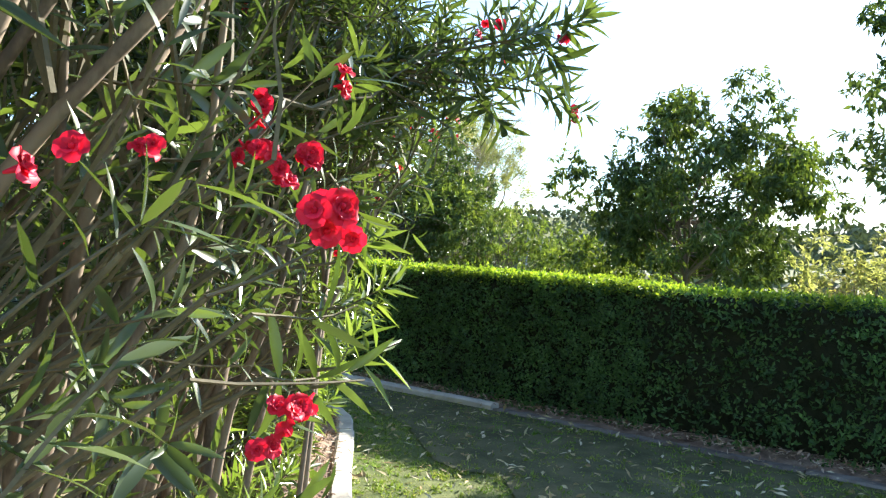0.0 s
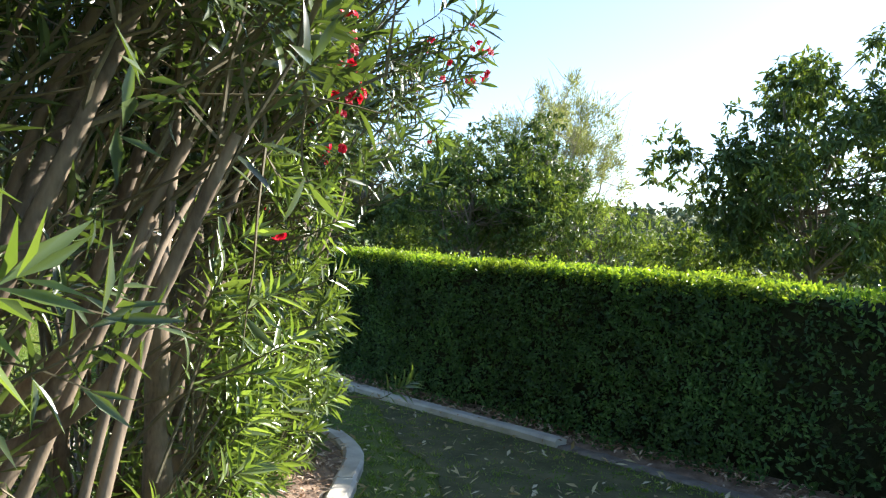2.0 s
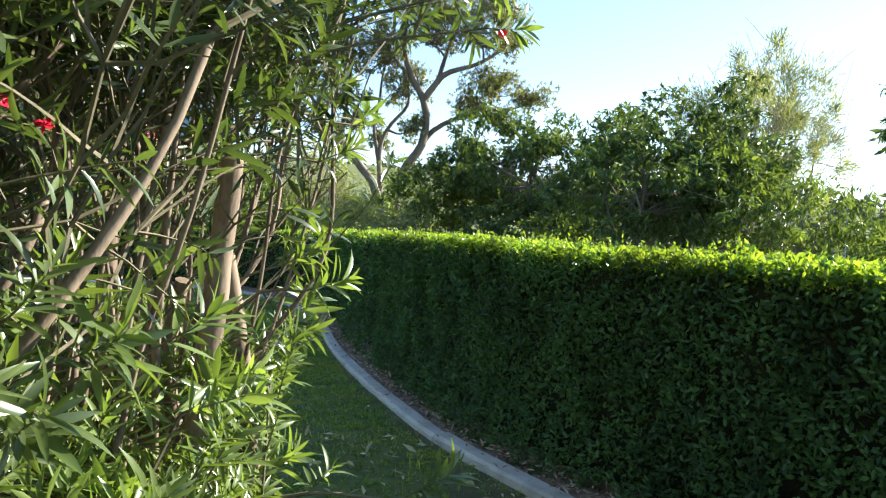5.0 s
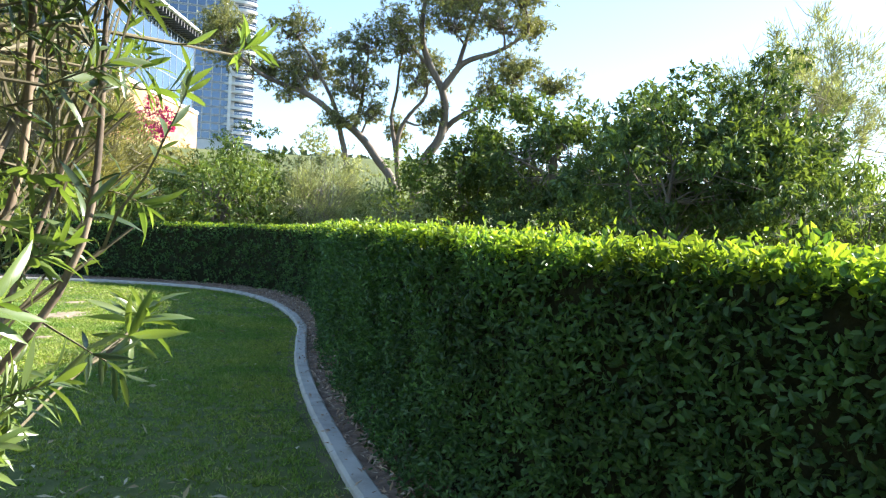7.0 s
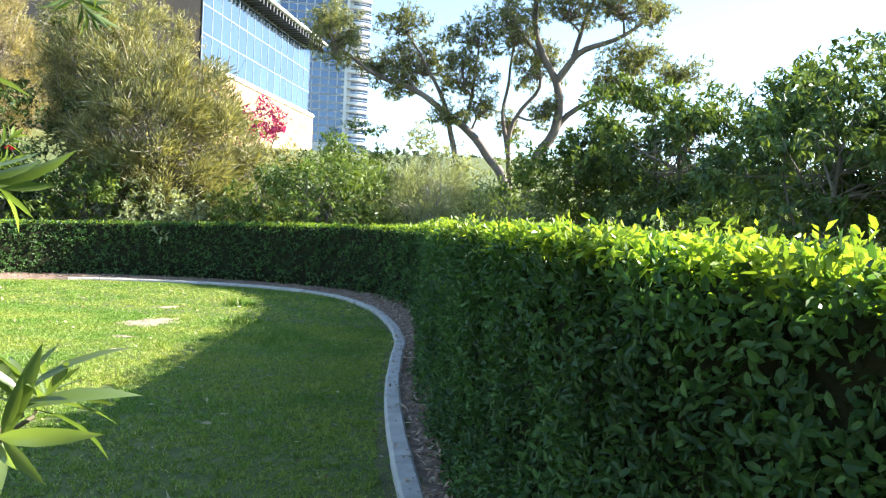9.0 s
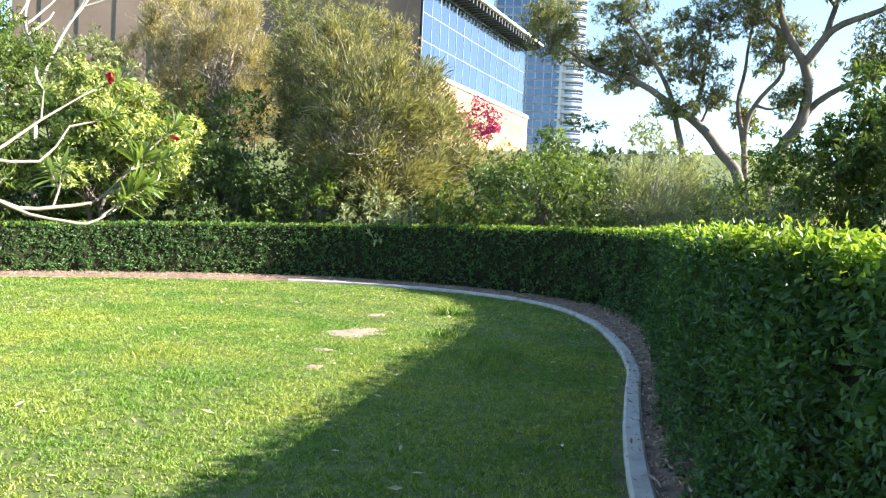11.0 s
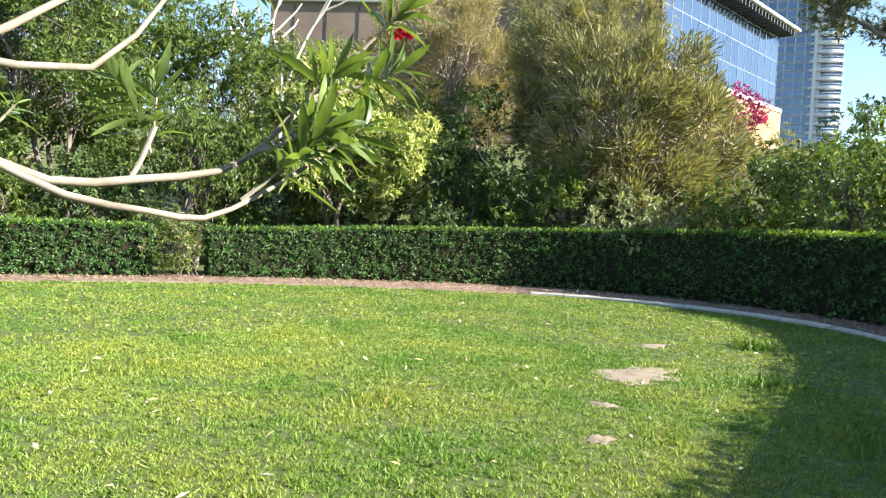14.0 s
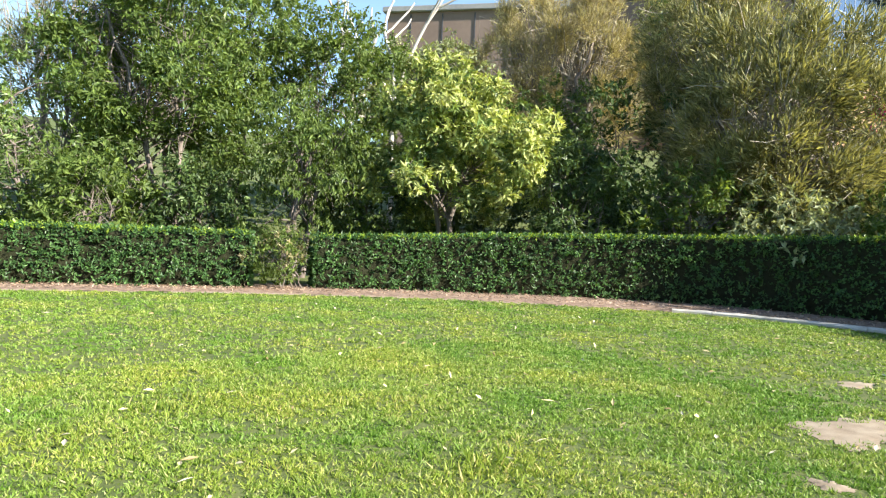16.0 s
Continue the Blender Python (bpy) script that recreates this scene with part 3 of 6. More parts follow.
def build_hedge(rows, label, dense):
    """A clipped hedge along part of the kerb: a twig core with inner shade painted near-black, and leaves on its top
    and sides.
    """
    line = KERB[rows] + KERB_OUT[rows] * strip(KERB[rows, 1], KERB[rows, 0])[:, None]
    out = outward(line)
    top = thing("clipped_hedge", (*line[len(line) // 2], 0), label, "hedge", "hedges round the lawn")
    inv = Matrix.Translation(-top.location)
    g = Geo()
    v = []
    for i in range(len(line)):
        top_z = float(hedge_high(line[i][0]))
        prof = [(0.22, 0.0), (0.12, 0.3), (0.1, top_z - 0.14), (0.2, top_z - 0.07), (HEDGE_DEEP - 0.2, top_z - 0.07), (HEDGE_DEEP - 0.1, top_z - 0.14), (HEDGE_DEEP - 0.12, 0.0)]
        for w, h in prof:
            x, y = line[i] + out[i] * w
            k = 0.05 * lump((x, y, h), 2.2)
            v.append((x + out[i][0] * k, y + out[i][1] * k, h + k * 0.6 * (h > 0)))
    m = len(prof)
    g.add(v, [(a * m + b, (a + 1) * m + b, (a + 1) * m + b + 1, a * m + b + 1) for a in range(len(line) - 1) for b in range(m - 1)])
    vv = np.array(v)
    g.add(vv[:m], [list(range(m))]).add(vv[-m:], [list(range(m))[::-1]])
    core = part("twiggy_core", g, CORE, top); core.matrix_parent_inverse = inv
    seg = np.linalg.norm(np.diff(line, axis=0), axis=1)
    near = np.array([dense(p) for p in line[:-1]])
    # front face, top, back and ends: (from, to) in depth and height
    gl, gt = Geo(), Geo()
    for face in ("front", "top", "back"):
        span = HEDGE_DEEP if face == "top" else 1.45
        w = seg * span * near * (1.0 if face != "back" else 0.1)
        n = int(w.sum())
        i = rng.choice(len(seg), n, p=w / w.sum())
        u, q = rng.random(n), rng.random(n)
        bunch = np.arange(n) // 5 * 5          # leaves stand in bunches of five at the twig ends
        i, u, q = i[bunch], u[bunch], q[bunch]
        base = line[i] + (line[i + 1] - line[i]) * u[:, None]
        o = unit(out[i])
        hh = hedge_high(base[:, 0])
        scale = np.sqrt(1500.0 / near[i])
        depth = np.abs(rng.normal(scale=0.04, size=n))[bunch] + rng.uniform(-0.012, 0.012, n)
        sway = np.array([0.05 * lump((b[0], b[1], 1.4 * z), 1.3) + 0.06 * lump((b[0], b[1], 1.4 * z), 4.5) for b, z in zip(base, q)])
        if face == "top":
            p = np.column_stack([base + o * (q * HEDGE_DEEP)[:, None], hh - 0.05 + 0.6 * sway + rng.uniform(-0.05, 0.035, n)])
            nrm = np.tile([0.0, 0, 1], (n, 1))
        else:
            k = (q ** 0.9) * hh
            off = (0.1 - sway + depth - 0.06 - 0.12 * np.clip(1 - k / 0.5, 0, 1)) if face == "front" else (HEDGE_DEEP - 0.06 - depth)
            p = np.column_stack([base + o * np.broadcast_to(off, n)[:, None], k])
            p[:, :2] += rng.normal(scale=0.022, size=(n, 2)); p[:, 2] += rng.normal(scale=0.022, size=n)
            nrm = np.column_stack([o * (-1 if face == "front" else 1), np.full(n, 0.25)])
        way = unit(rand_dirs(n) * 0.6 + nrm * 0.7 + [0, 0, 0.5])[bunch]
        d = unit(way * 0.55 + rand_dirs(n) * 0.8)
        nn = unit(way + nrm * 0.5 + rng.normal(scale=0.4, size=(n, 3)))
        L = rng.uniform(0.034, 0.062, n) * np.clip(scale, 0.8, 1.6)
        fresh = (p[:, 2] > hh - 0.05 - 0.1 * rng.random(n)[bunch] ** 2) & (rng.random(n)[bunch] < 0.85 - 0.5 * np.clip((-base[:, 0] - 3) / 4, 0, 1))
        for geo, sel in ((gt, fresh), (gl, ~fresh)):
            if sel.any():
                close = sel & (near[i] > 2000)
                if close.any():
                    geo.ovals(p[close], d[close], nn[close], L[close], L[close] * 0.5)
                if (sel & ~close).any():
                    geo.leaves(p[sel & ~close], d[sel & ~close], nn[sel & ~close], L[sel & ~close], L[sel & ~close] * 0.5, 0.2, 0.1)
    # upright new shoots along the top
    w = seg * near
    n = int(len(seg) * 9)
    i = rng.choice(len(seg), n, p=w / w.sum())
    p = np.column_stack([line[i] + out[i] * (rng.random(n) * HEDGE_DEEP)[:, None] + rng.normal(scale=0.05, size=(n, 2)), hedge_high(line[i, 0]) - 0.05])
    rise = 0.4 + 1.6 * rng.random(n) ** 6
    for k in range(5):
        q = p + np.array([0, 0, 1.0]) * (0.016 * k * rise)[:, None]
        d = unit(rng.normal(scale=0.6, size=(n, 3)) + [0, 0, 0.9])
        gt.leaves(q, d, rand_dirs(n) + [0, 0, 0.6], rng.uniform(0.024, 0.044, n), 0.019, 0.2)
    for ends, sgn in ((line[0], -1), (line[-1], 1)):
        t = unit(line[1] - line[0]) * -1 if sgn < 0 else unit(line[-1] - line[-2])
        o = out[0] if sgn < 0 else out[-1]
        n = 1500
        p = np.column_stack([ends + o * (rng.random(n) * HEDGE_DEEP)[:, None] + t * rng.uniform(-0.02, 0.06, n)[:, None], rng.random(n) * hedge_high(ends[0])])
        gl.leaves(p, rand_dirs(n) + [*t, 0.3], np.tile([*t, 0.3], (n, 1)) + rng.normal(scale=0.4, size=(n, 3)), 0.075, 0.036, 0.2)
    f = part("foliage", gl, HEDGE, top, "dark glossy leaves", "stuff"); f.matrix_parent_inverse = inv
    f = part("new_growth", gt, HEDGE_TIP, top, "bright yellow-green young leaves", "stuff"); f.matrix_parent_inverse = inv
    return top


arc = np.arange(len(KERB))
far_side = KERB[:, 0] < -8
cut_a = arc[far_side & (KERB[:, 1] < 18.5)][0]
cut_b = arc[far_side & (KERB[:, 1] < 17.75)][0]
build_hedge(arc[:cut_a], "long clipped evergreen hedge with bright new growth on top", lambda p: 4600 if p[1] < 13 and p[1] > 6 else (500 if p[1] < 3 else (1200 if p[1] < 17 else 700)))
build_hedge(arc[cut_b:], "clipped evergreen hedge, sunlit, beyond a gap", lambda p: 650)

# ---------------------------------------------------------------- trees
def limb_line(a, b, sag=0.12, n=6):
    a, b = np.asarray(a, float), np.asarray(b, float)
    u = np.linspace(0, 1, n)[:, None]
    span = np.linalg.norm(b - a)
    bow = rng.normal(scale=sag, size=3) * span * 0.6
    wob = rng.normal(scale=0.02 * span, size=(n, 3)); wob[0] = wob[-1] = 0
    return a + (b - a) * u + bow * np.sin(math.pi * u) + wob


def clump_leaves(g, c, r, n, leaf, narrow, droop, flat=0.8, way=None):
    """Leaves about one clump: bunches on its skin with gaps between, or upright brushes of fine sprays along a way."""
    if way is None:
        k = 6
        m = max(1, n // k)
        u = np.repeat(rand_dirs(m), k, 0)
        rad = np.repeat(r * (0.5 + 0.6 * rng.random(m) ** 0.7), k)
        p = c + u * rad[:, None] * [1, 1, flat] + rng.normal(scale=leaf * 0.15, size=(m * k, 3))
        d = unit(u * 0.5 + rand_dirs(m * k) * 0.9 + [0, 0, -droop])
        nn = unit(u * 0.8 + rand_dirs(m * k) * 0.35 + [0, 0, 0.6])
        L = leaf * rng.uniform(0.7, 1.4, m * k)
    else:
        u = rand_dirs(n)
        p = c + u * (r * (0.15 + 0.85 * rng.random(n)))[:, None] * [0.75, 0.75, 1.15]
        d = unit(unit(np.asarray(way)) * 0.8 + u * 0.5 + rand_dirs(n) * 0.6)
        nn = rand_dirs(n) + [0.0, 0.0, 0.3]
        L = 1.25 * leaf * rng.uniform(0.6, 1.5, n)
    g.leaves(p, d, nn, L, L * narrow, 0.15, 0.12)


def crown_points(centre, radii, count, ragged=0.3, low=-0.9):
    """Clump centres through an uneven crown."""
    out = []
    while len(out) < count:
        u = rand_dirs(1)[0]
        if u[2] < low:
            continue
        k = min(1.06, (1 + ragged * (lump(u * 2 + np.asarray(centre), 1.0) * 1.6)) * (0.35 + 0.65 * rng.random() ** 0.45))
        out.append(np.asarray(centre) + u * np.asarray(radii) * k)
    return np.array(out)


def tree(name, base, centre, radii, clumps, per, leaf, material, label, category="tree", narrow=0.4, droop=0.3, trunk=0.12, size=0.5, ragged=0.35, group="trees behind the hedge",
         bark=TREE_BARK, stems=1, limbs=7, low=-0.75, second=None, twigs=0):
    base = np.array([base[0], base[1], height(base[0], base[1]) if len(base) < 3 else base[2]])
    brushy = narrow < 0.2
    per, leaf, twigs = int(per * (0.55 if brushy else 0.38)), leaf * (0.82 if brushy else 1.02), twigs // 2
    top = thing(name, base, label, category, group)
    inv = Matrix.Translation(-top.location)
    pts = crown_points(centre, radii, clumps, ragged, low)
    centre = np.asarray(centre, float)
    forks = []
    for s in range(stems):
        foot = base + ([*rng.normal(scale=0.25, size=2), 0] if stems > 1 else [0, 0, 0])
        head = centre + [*(rng.normal(scale=0.3, size=2) * radii[0]), radii[2] * rng.uniform(0.0, 0.5)]
        ln = limb_line(foot - [0, 0, 0.15], head, 0.06, 9)
        part("trunk", Geo().tube(ln, np.linspace(trunk, trunk * 0.3, 9), 8), bark, top, smooth=True).matrix_parent_inverse = inv
        forks.append(ln)
    g = Geo()
    for q in pts[:limbs]:
        ln = forks[rng.integers(len(forks))]
        s = ln[rng.integers(3, 8)]
        part("limb", Geo().tube(limb_line(s, q), np.linspace(trunk * 0.4, trunk * 0.1, 6), 6), bark, top, smooth=True).matrix_parent_inverse = inv
    tw = Geo()
    for q in pts[limbs:]:
        ln = forks[rng.integers(len(forks))]
        tw.tube(limb_line(ln[rng.integers(4, 9)], q, 0.15, 5), np.linspace(trunk * 0.18, trunk * 0.05, 5), 3, False)
        if brushy:                     # long straight rods that run out past the leaves
            rod = q + (q - centre) * 0.12 + [0, 0, size * rng.uniform(0.5, 1.3)] + rng.normal(scale=0.2, size=3)
            tw.tube(limb_line(ln[rng.integers(1, 6)], rod, 0.07, 6), np.linspace(0.03, 0.008, 6), 3, False)
    for _ in range(twigs):
        q = pts[rng.integers(len(pts))]
        e = q + rand_dirs(1)[0] * size * 2.0 + [0, 0, size * 0.8]
        tw.tube(limb_line(q, e, 0.1, 4), np.linspace(trunk * 0.1, trunk * 0.04, 4), 3, False)
    if tw.n:
        part("brushwood", tw, GREY_TWIG if brushy else bark, top, kind="stuff").matrix_parent_inverse = inv
    for q in pts:
        clump_leaves(g, q, size * rng.uniform(0.6, 1.35), int(per * rng.uniform(0.7, 1.3)), leaf, narrow, droop, way=(q - centre) / max(radii) * 0.9 + rng.normal(scale=0.25, size=3) + [0, 0, 0.8] if brushy else None)
    part("crown", g, material, top, kind="stuff").matrix_parent_inverse = inv
    # upper clumps get a second colour; lighter greens there paint in sunlit shoots
    if second:
        mat2, share = second
        g2 = Geo()
        for q in pts:
            if (q[2] > centre[2] - radii[2] * (0.65 if mat2 is YELLOW else 0.2)) and rng.random() < share:
                clump_leaves(g2, q + (q - centre) * 0.1, size * 0.9, int(per * (2.2 if mat2 is YELLOW else 0.6)), leaf * 0.9, narrow, droop)
        if g2.n:
            part("blossom" if mat2 in (YELLOW, PINK) else "outer_foliage", g2, mat2, top, kind="stuff").matrix_parent_inverse = inv
    return top


def grown(name, base, way, length, radius, depth, material, label, leaf=None, per=0, clump=0.6, bark=GUM_BARK, spread=0.55, category="tree", group="gum trees", rise=0.12, rate=0.74):
    """A forked tree: each limb bends and splits, with leaves only at its ends."""
    base = np.array([base[0], base[1], height(base[0], base[1])])
    top = thing(name, base, label, category, group)
    inv = Matrix.Translation(-top.location)
    ends, fine = [], Geo()

    def go(p, d, L, r, k):
        n = 6
        line = [p]
        for _ in range(n - 1):
            d = unit(d + rng.normal(scale=0.13, size=3) + [0, 0, rise * 0.4])
            line.append(line[-1] + d * L / (n - 1))
        line = np.array(line)
        rr = np.linspace(r, r * 0.68, n)
        if k >= depth - 2:
            part("trunk" if k == depth else "limb", Geo().tube(line, rr, 8), bark, top, smooth=True).matrix_parent_inverse = inv
        else:
            fine.tube(line, rr, 5, False)
        if k <= 2:
            ends.append(line[-1])
            if k <= 1 and rng.random() < 0.6:
                ends.append(line[3])
        if k > 0:
            for s in range(3 if rng.random() < 0.45 else 2):
                w = unit(d + rng.normal(scale=spread, size=3) * [1, 1, 0.7] + [0, 0, rise])
                go(line[-1] if s < 2 else line[4], w, L * rate * rng.uniform(0.8, 1.15), r * 0.64, k - 1)
    go(base - np.array([0, 0, 0.2]), unit(np.asarray(way, float)), length, radius, depth)
    if fine.n:
        part("branchwork", fine, bark, top, kind="stuff").matrix_parent_inverse = inv
    if leaf:
        g = Geo()
        for q in ends:
            clump_leaves(g, q, clump * rng.uniform(0.5, 1.3), int(per * rng.uniform(0.5, 1.4)), leaf, 0.22, 0.7, 0.65)
        part("crown", g, material, top, kind="stuff").matrix_parent_inverse = inv
    return top


# right of the walk: two broadleaf trees near the hedge, then a wall of green
tree("broadleaf_tree", (11.9, 13.5), (12.0, 13.4, 3.5), (2.9, 2.6, 2.2), 110, 500, 0.16, DEEP, "dark green broadleaf tree with a thin single trunk", narrow=0.36, droop=0.7, trunk=0.1, size=0.45, limbs=12, low=-0.95, ragged=0.45, second=(GREEN, 0.4))
tree("broadleaf_tree", (12.3, 7.0), (12.4, 6.9, 4.2), (2.5, 2.5, 2.7), 105, 420, 0.16, DEEP, "tall dark broadleaf tree standing above the hedge", narrow=0.36, droop=0.6, trunk=0.1, size=0.42, limbs=8)
tree("broadleaf_tree", (8.9, 22.2), (8.6, 21.8, 3.3), (2.3, 2.2, 2.35), 80, 380, 0.16, DEEP, "dense dark green broadleaf tree behind the hedge", droop=0.5, trunk=0.12, size=0.48, second=(GREEN, 0.5))
tree("broadleaf_tree", (6.0, 29.9), (5.8, 29.7, 3.7), (3.0, 2.6, 3.0), 95, 420, 0.2, DEEP, "dense dark green broadleaf tree beside a taller one", droop=0.5, trunk=0.12, size=0.48, second=(GREEN, 0.5))
tree("broadleaf_tree", (6.9, 20.0), (6.9, 20.0, 2.6), (1.9, 1.8, 1.7), 60, 330, 0.15, DEEP, "dark green rounded tree behind the hedge", droop=0.5, trunk=0.1, size=0.45, second=(LIME, 0.35))
tree("drooping_shrub", (10.3, 19.4), (10.2, 19.2, 1.7), (1.6, 1.5, 1.5), 50, 330, 0.15, LIME, "light green drooping shrub at the wood's edge", "shrub", droop=0.8, trunk=0.06, size=0.42, stems=3, narrow=0.28)
tree("feathery_tree", (13.4, 29.0), (13.3, 29.0, 5.4), (2.6, 2.4, 3.2), 95, 380, 0.2, GREYGREEN, "tall feathery grey-green tree with open crown", narrow=0.13, droop=0.5, trunk=0.14, size=0.6, ragged=0.5, twigs=200, limbs=14)
tree("broadleaf_tree", (2.9, 31.2), (2.8, 31.0, 2.9), (2.2, 2.0, 2.4), 70, 330, 0.15, GREEN, "mid-green leafy tree behind the hedge", droop=0.4, trunk=0.1, size=0.45)
for k, (x, y, h, r, mat) in enumerate([(13.5, 16.5, 1.6, 1.5, GREEN), (15.6, 12.0, 1.5, 1.6, GREYGREEN), (16.5, 8.5, 1.5, 1.7, OLIVE), (13.0, 18.0, 1.2, 1.4, GREEN), (17.5, 13.5, 1.4, 1.9, OLIVE), (11.0, 16.2, 1.4, 1.3, GREEN)]):
    tree("low_shrub", (x, y), (x, y, 0.1 + height(x, y) + h * 0.6), (r, r, h), 34, 240, 0.15, mat, "loose low shrub on the slope beyond the hedge", "shrub", trunk=0.04, size=0.42, stems=3, limbs=4, droop=0.2, group="slope shrubs")

# gum trees in front of the sky
def gum(label, limbs, masses):
    """A spreading gum: trunk and heavy limbs, thin branches to each mass of leaves, sky between them."""
    foot = limbs[0][0][0]
    top = thing("gum_tree", (foot[0], foot[1], height(foot[0], foot[1])), label, "tree", "gum trees")
    inv = Matrix.Translation(-top.location)
    joints, fine, g = [], Geo(), Geo()
    for k, (pts, r0, r1) in enumerate(limbs):
        ln = curve([np.array(q) for q in pts], 0.4)
        ln = ln + np.array([[0.1 * lump(q, 0.7), 0.1 * lump(q[::-1], 0.7), 0] for q in ln])
        if k == 0:
            ln[0, 2] = height(*ln[0, :2]) - 0.2
        part("trunk" if k == 0 else "limb", Geo().tube(ln, np.linspace(r0, r1, len(ln)), 8), GUM_BARK, top, smooth=True).matrix_parent_inverse = inv
        joints.append(ln[len(ln) // 3:])
    joints = np.vstack(joints)
    for x, z, rx, rz in masses:
        rx, rz = rx * 1.2, rz * 1.4
        y = foot[1] + rng.uniform(-1.2, 1.2)
        c = np.array([x, y, z])
        root = joints[np.argmin(np.linalg.norm((joints - c - [0, 0, -0.8]) * [1, 0.6, 1], axis=1))]
        hub = c - [0, 0, rz * 0.5]
        fine.tube(limb_line(root, hub, 0.12, 6), np.linspace(0.075, 0.035, 6), 5, False)
        for _ in range(int(8 + rx * rz * 15)):
            q = c + rand_dirs(1)[0] * [rx, rx * 0.8, rz] * rng.uniform(0.25, 1.0)
            fine.tube(limb_line(hub + rng.normal(scale=0.15, size=3), q, 0.14, 5), np.linspace(0.03, 0.01, 5), 3, False)
            clump_leaves(g, q, rng.uniform(0.28, 0.52), int(rng.uniform(45, 90)), 0.19, 0.3, 0.5, 0.7)
    part("branchwork", fine, GUM_BARK, top, kind="stuff").matrix_parent_inverse = inv
    part("crown", g, GUM, top, kind="stuff").matrix_parent_inverse = inv


gum("spreading gum tree leaning out over the bank, dark forked limbs",
    [([(-0.1, 43, 0), (-0.4, 43, 4.0), (-1.4, 43.2, 5.5), (-2.5, 43.3, 6.8), (-3.3, 43.2, 7.3), (-4.8, 43, 8.4), (-6.8, 42.8, 9.1), (-8.6, 42.6, 10.3)], 0.3, 0.07), ([(-2.7, 43.4, 2.0), (-2.8, 43.4, 4.6), (-3.1, 43.3, 6.4), (-3.4, 43.2, 7.6), (-4.2, 43, 9.3), (-5.4, 42.8, 11.2)], 0.2, 0.05),
     ([(-2.5, 43.3, 6.8), (-2.2, 43.5, 8.3), (-2.0, 43.6, 10.6)], 0.12, 0.05), ([(-4.8, 43, 8.4), (-5.9, 43.3, 9.6), (-7.0, 43.4, 10.2)], 0.1, 0.04)],
    [(-8.7, 11.0, 1.2, 1.2), (-7.0, 9.9, 1.4, 0.7), (-5.7, 11.8, 1.1, 0.75), (-4.7, 10.0, 1.9, 0.9), (-2.0, 11.2, 1.5, 0.6), (-2.6, 9.3, 1.5, 1.0), (-5.9, 8.9, 1.2, 0.5), (-1.8, 7.9, 0.8, 0.7), (-3.0, 7.2, 0.9, 0.4), (-9.6, 12.0, 1.0, 0.8)])
gum("slender gum tree with upright branching stems",
    [([(-0.2, 44, 0), (-0.3, 44, 4.8), (-0.3, 44, 6.7), (0.2, 44, 7.8), (1.0, 44, 8.9), (0.7, 44, 10.6)], 0.2, 0.06), ([(-0.3, 44, 5.4), (-0.7, 44.2, 7.6), (-0.5, 44.2, 9.4), (-0.2, 44.1, 11.4)], 0.12, 0.04)],
    [(-0.4, 7.2, 0.45, 0.8), (0.7, 10.0, 1.3, 1.0), (-0.2, 11.3, 1.1, 0.8), (1.3, 7.6, 0.8, 0.6)])
gum("tall gum tree with a thick crooked trunk and open crown",
    [([(0.5, 43, 0), (0.7, 43, 4.0), (1.1, 43, 5.4), (1.8, 43, 6.6), (2.05, 43, 7.9), (1.8, 43, 9.0), (1.1, 43, 10.3), (0.7, 42.9, 11.9), (0.9, 42.8, 14.0)], 0.34, 0.09), ([(1.8, 43, 8.9), (2.8, 42.8, 10.2), (4.4, 42.6, 10.8), (5.9, 42.4, 11.7)], 0.2, 0.06), ([(2.5, 42.9, 9.8), (3.0, 43.2, 11.7), (3.7, 43.4, 13.6)], 0.13, 0.05),
     ([(1.2, 43, 5.7), (2.4, 43.2, 7.4), (3.7, 43.4, 8.2), (5.3, 43.5, 8.7)], 0.19, 0.06), ([(1.3, 43, 9.9), (0.4, 43.2, 10.9), (-0.6, 43.3, 12.2)], 0.11, 0.04)],
    [(-0.5, 12.5, 1.4, 0.7), (2.2, 12.4, 1.6, 0.9), (4.5, 12.4, 1.6, 0.8), (6.2, 12.5, 1.1, 0.6), (2.8, 14.0, 2.3, 1.1), (5.5, 13.7, 1.5, 0.9), (5.3, 9.9, 1.7, 0.8), (7.2, 9.5, 1.3, 0.7), (4.3, 8.8, 1.1, 0.8), (5.6, 8.5, 1.0, 0.5), (0.6, 14.6, 1.5, 0.9)])

# the bank of shrubs and trees behind the far hedge
tree("round_shrub", (-4.2, 28.4), (-4.2, 28.2, 2.1), (2.0, 1.9, 1.95), 60, 420, 0.13, LIME, "rounded bright green shrub behind the hedge", "shrub", droop=0.2, trunk=0.08, size=0.5, stems=3, second=(GREEN, 0.5))
tree("wispy_shrub", (-1.6, 29.6), (-1.6, 29.5, 2.0), (1.5, 1.5, 1.9), 50, 330, 0.16, GREYGREEN, "wispy grey-green shrub with fine upright twigs", "shrub", narrow=0.12, droop=-0.2, trunk=0.06, size=0.5, stems=4, twigs=140)
tree("wispy_shrub", (1.0, 29.2), (1.0, 29.0, 1.5), (1.6, 1.5, 1.5), 45, 330, 0.14, GREYGREEN, "low grey-green shrub below the gum trees", "shrub", narrow=0.2, droop=0.1, trunk=0.06, size=0.48, stems=4, twigs=60)
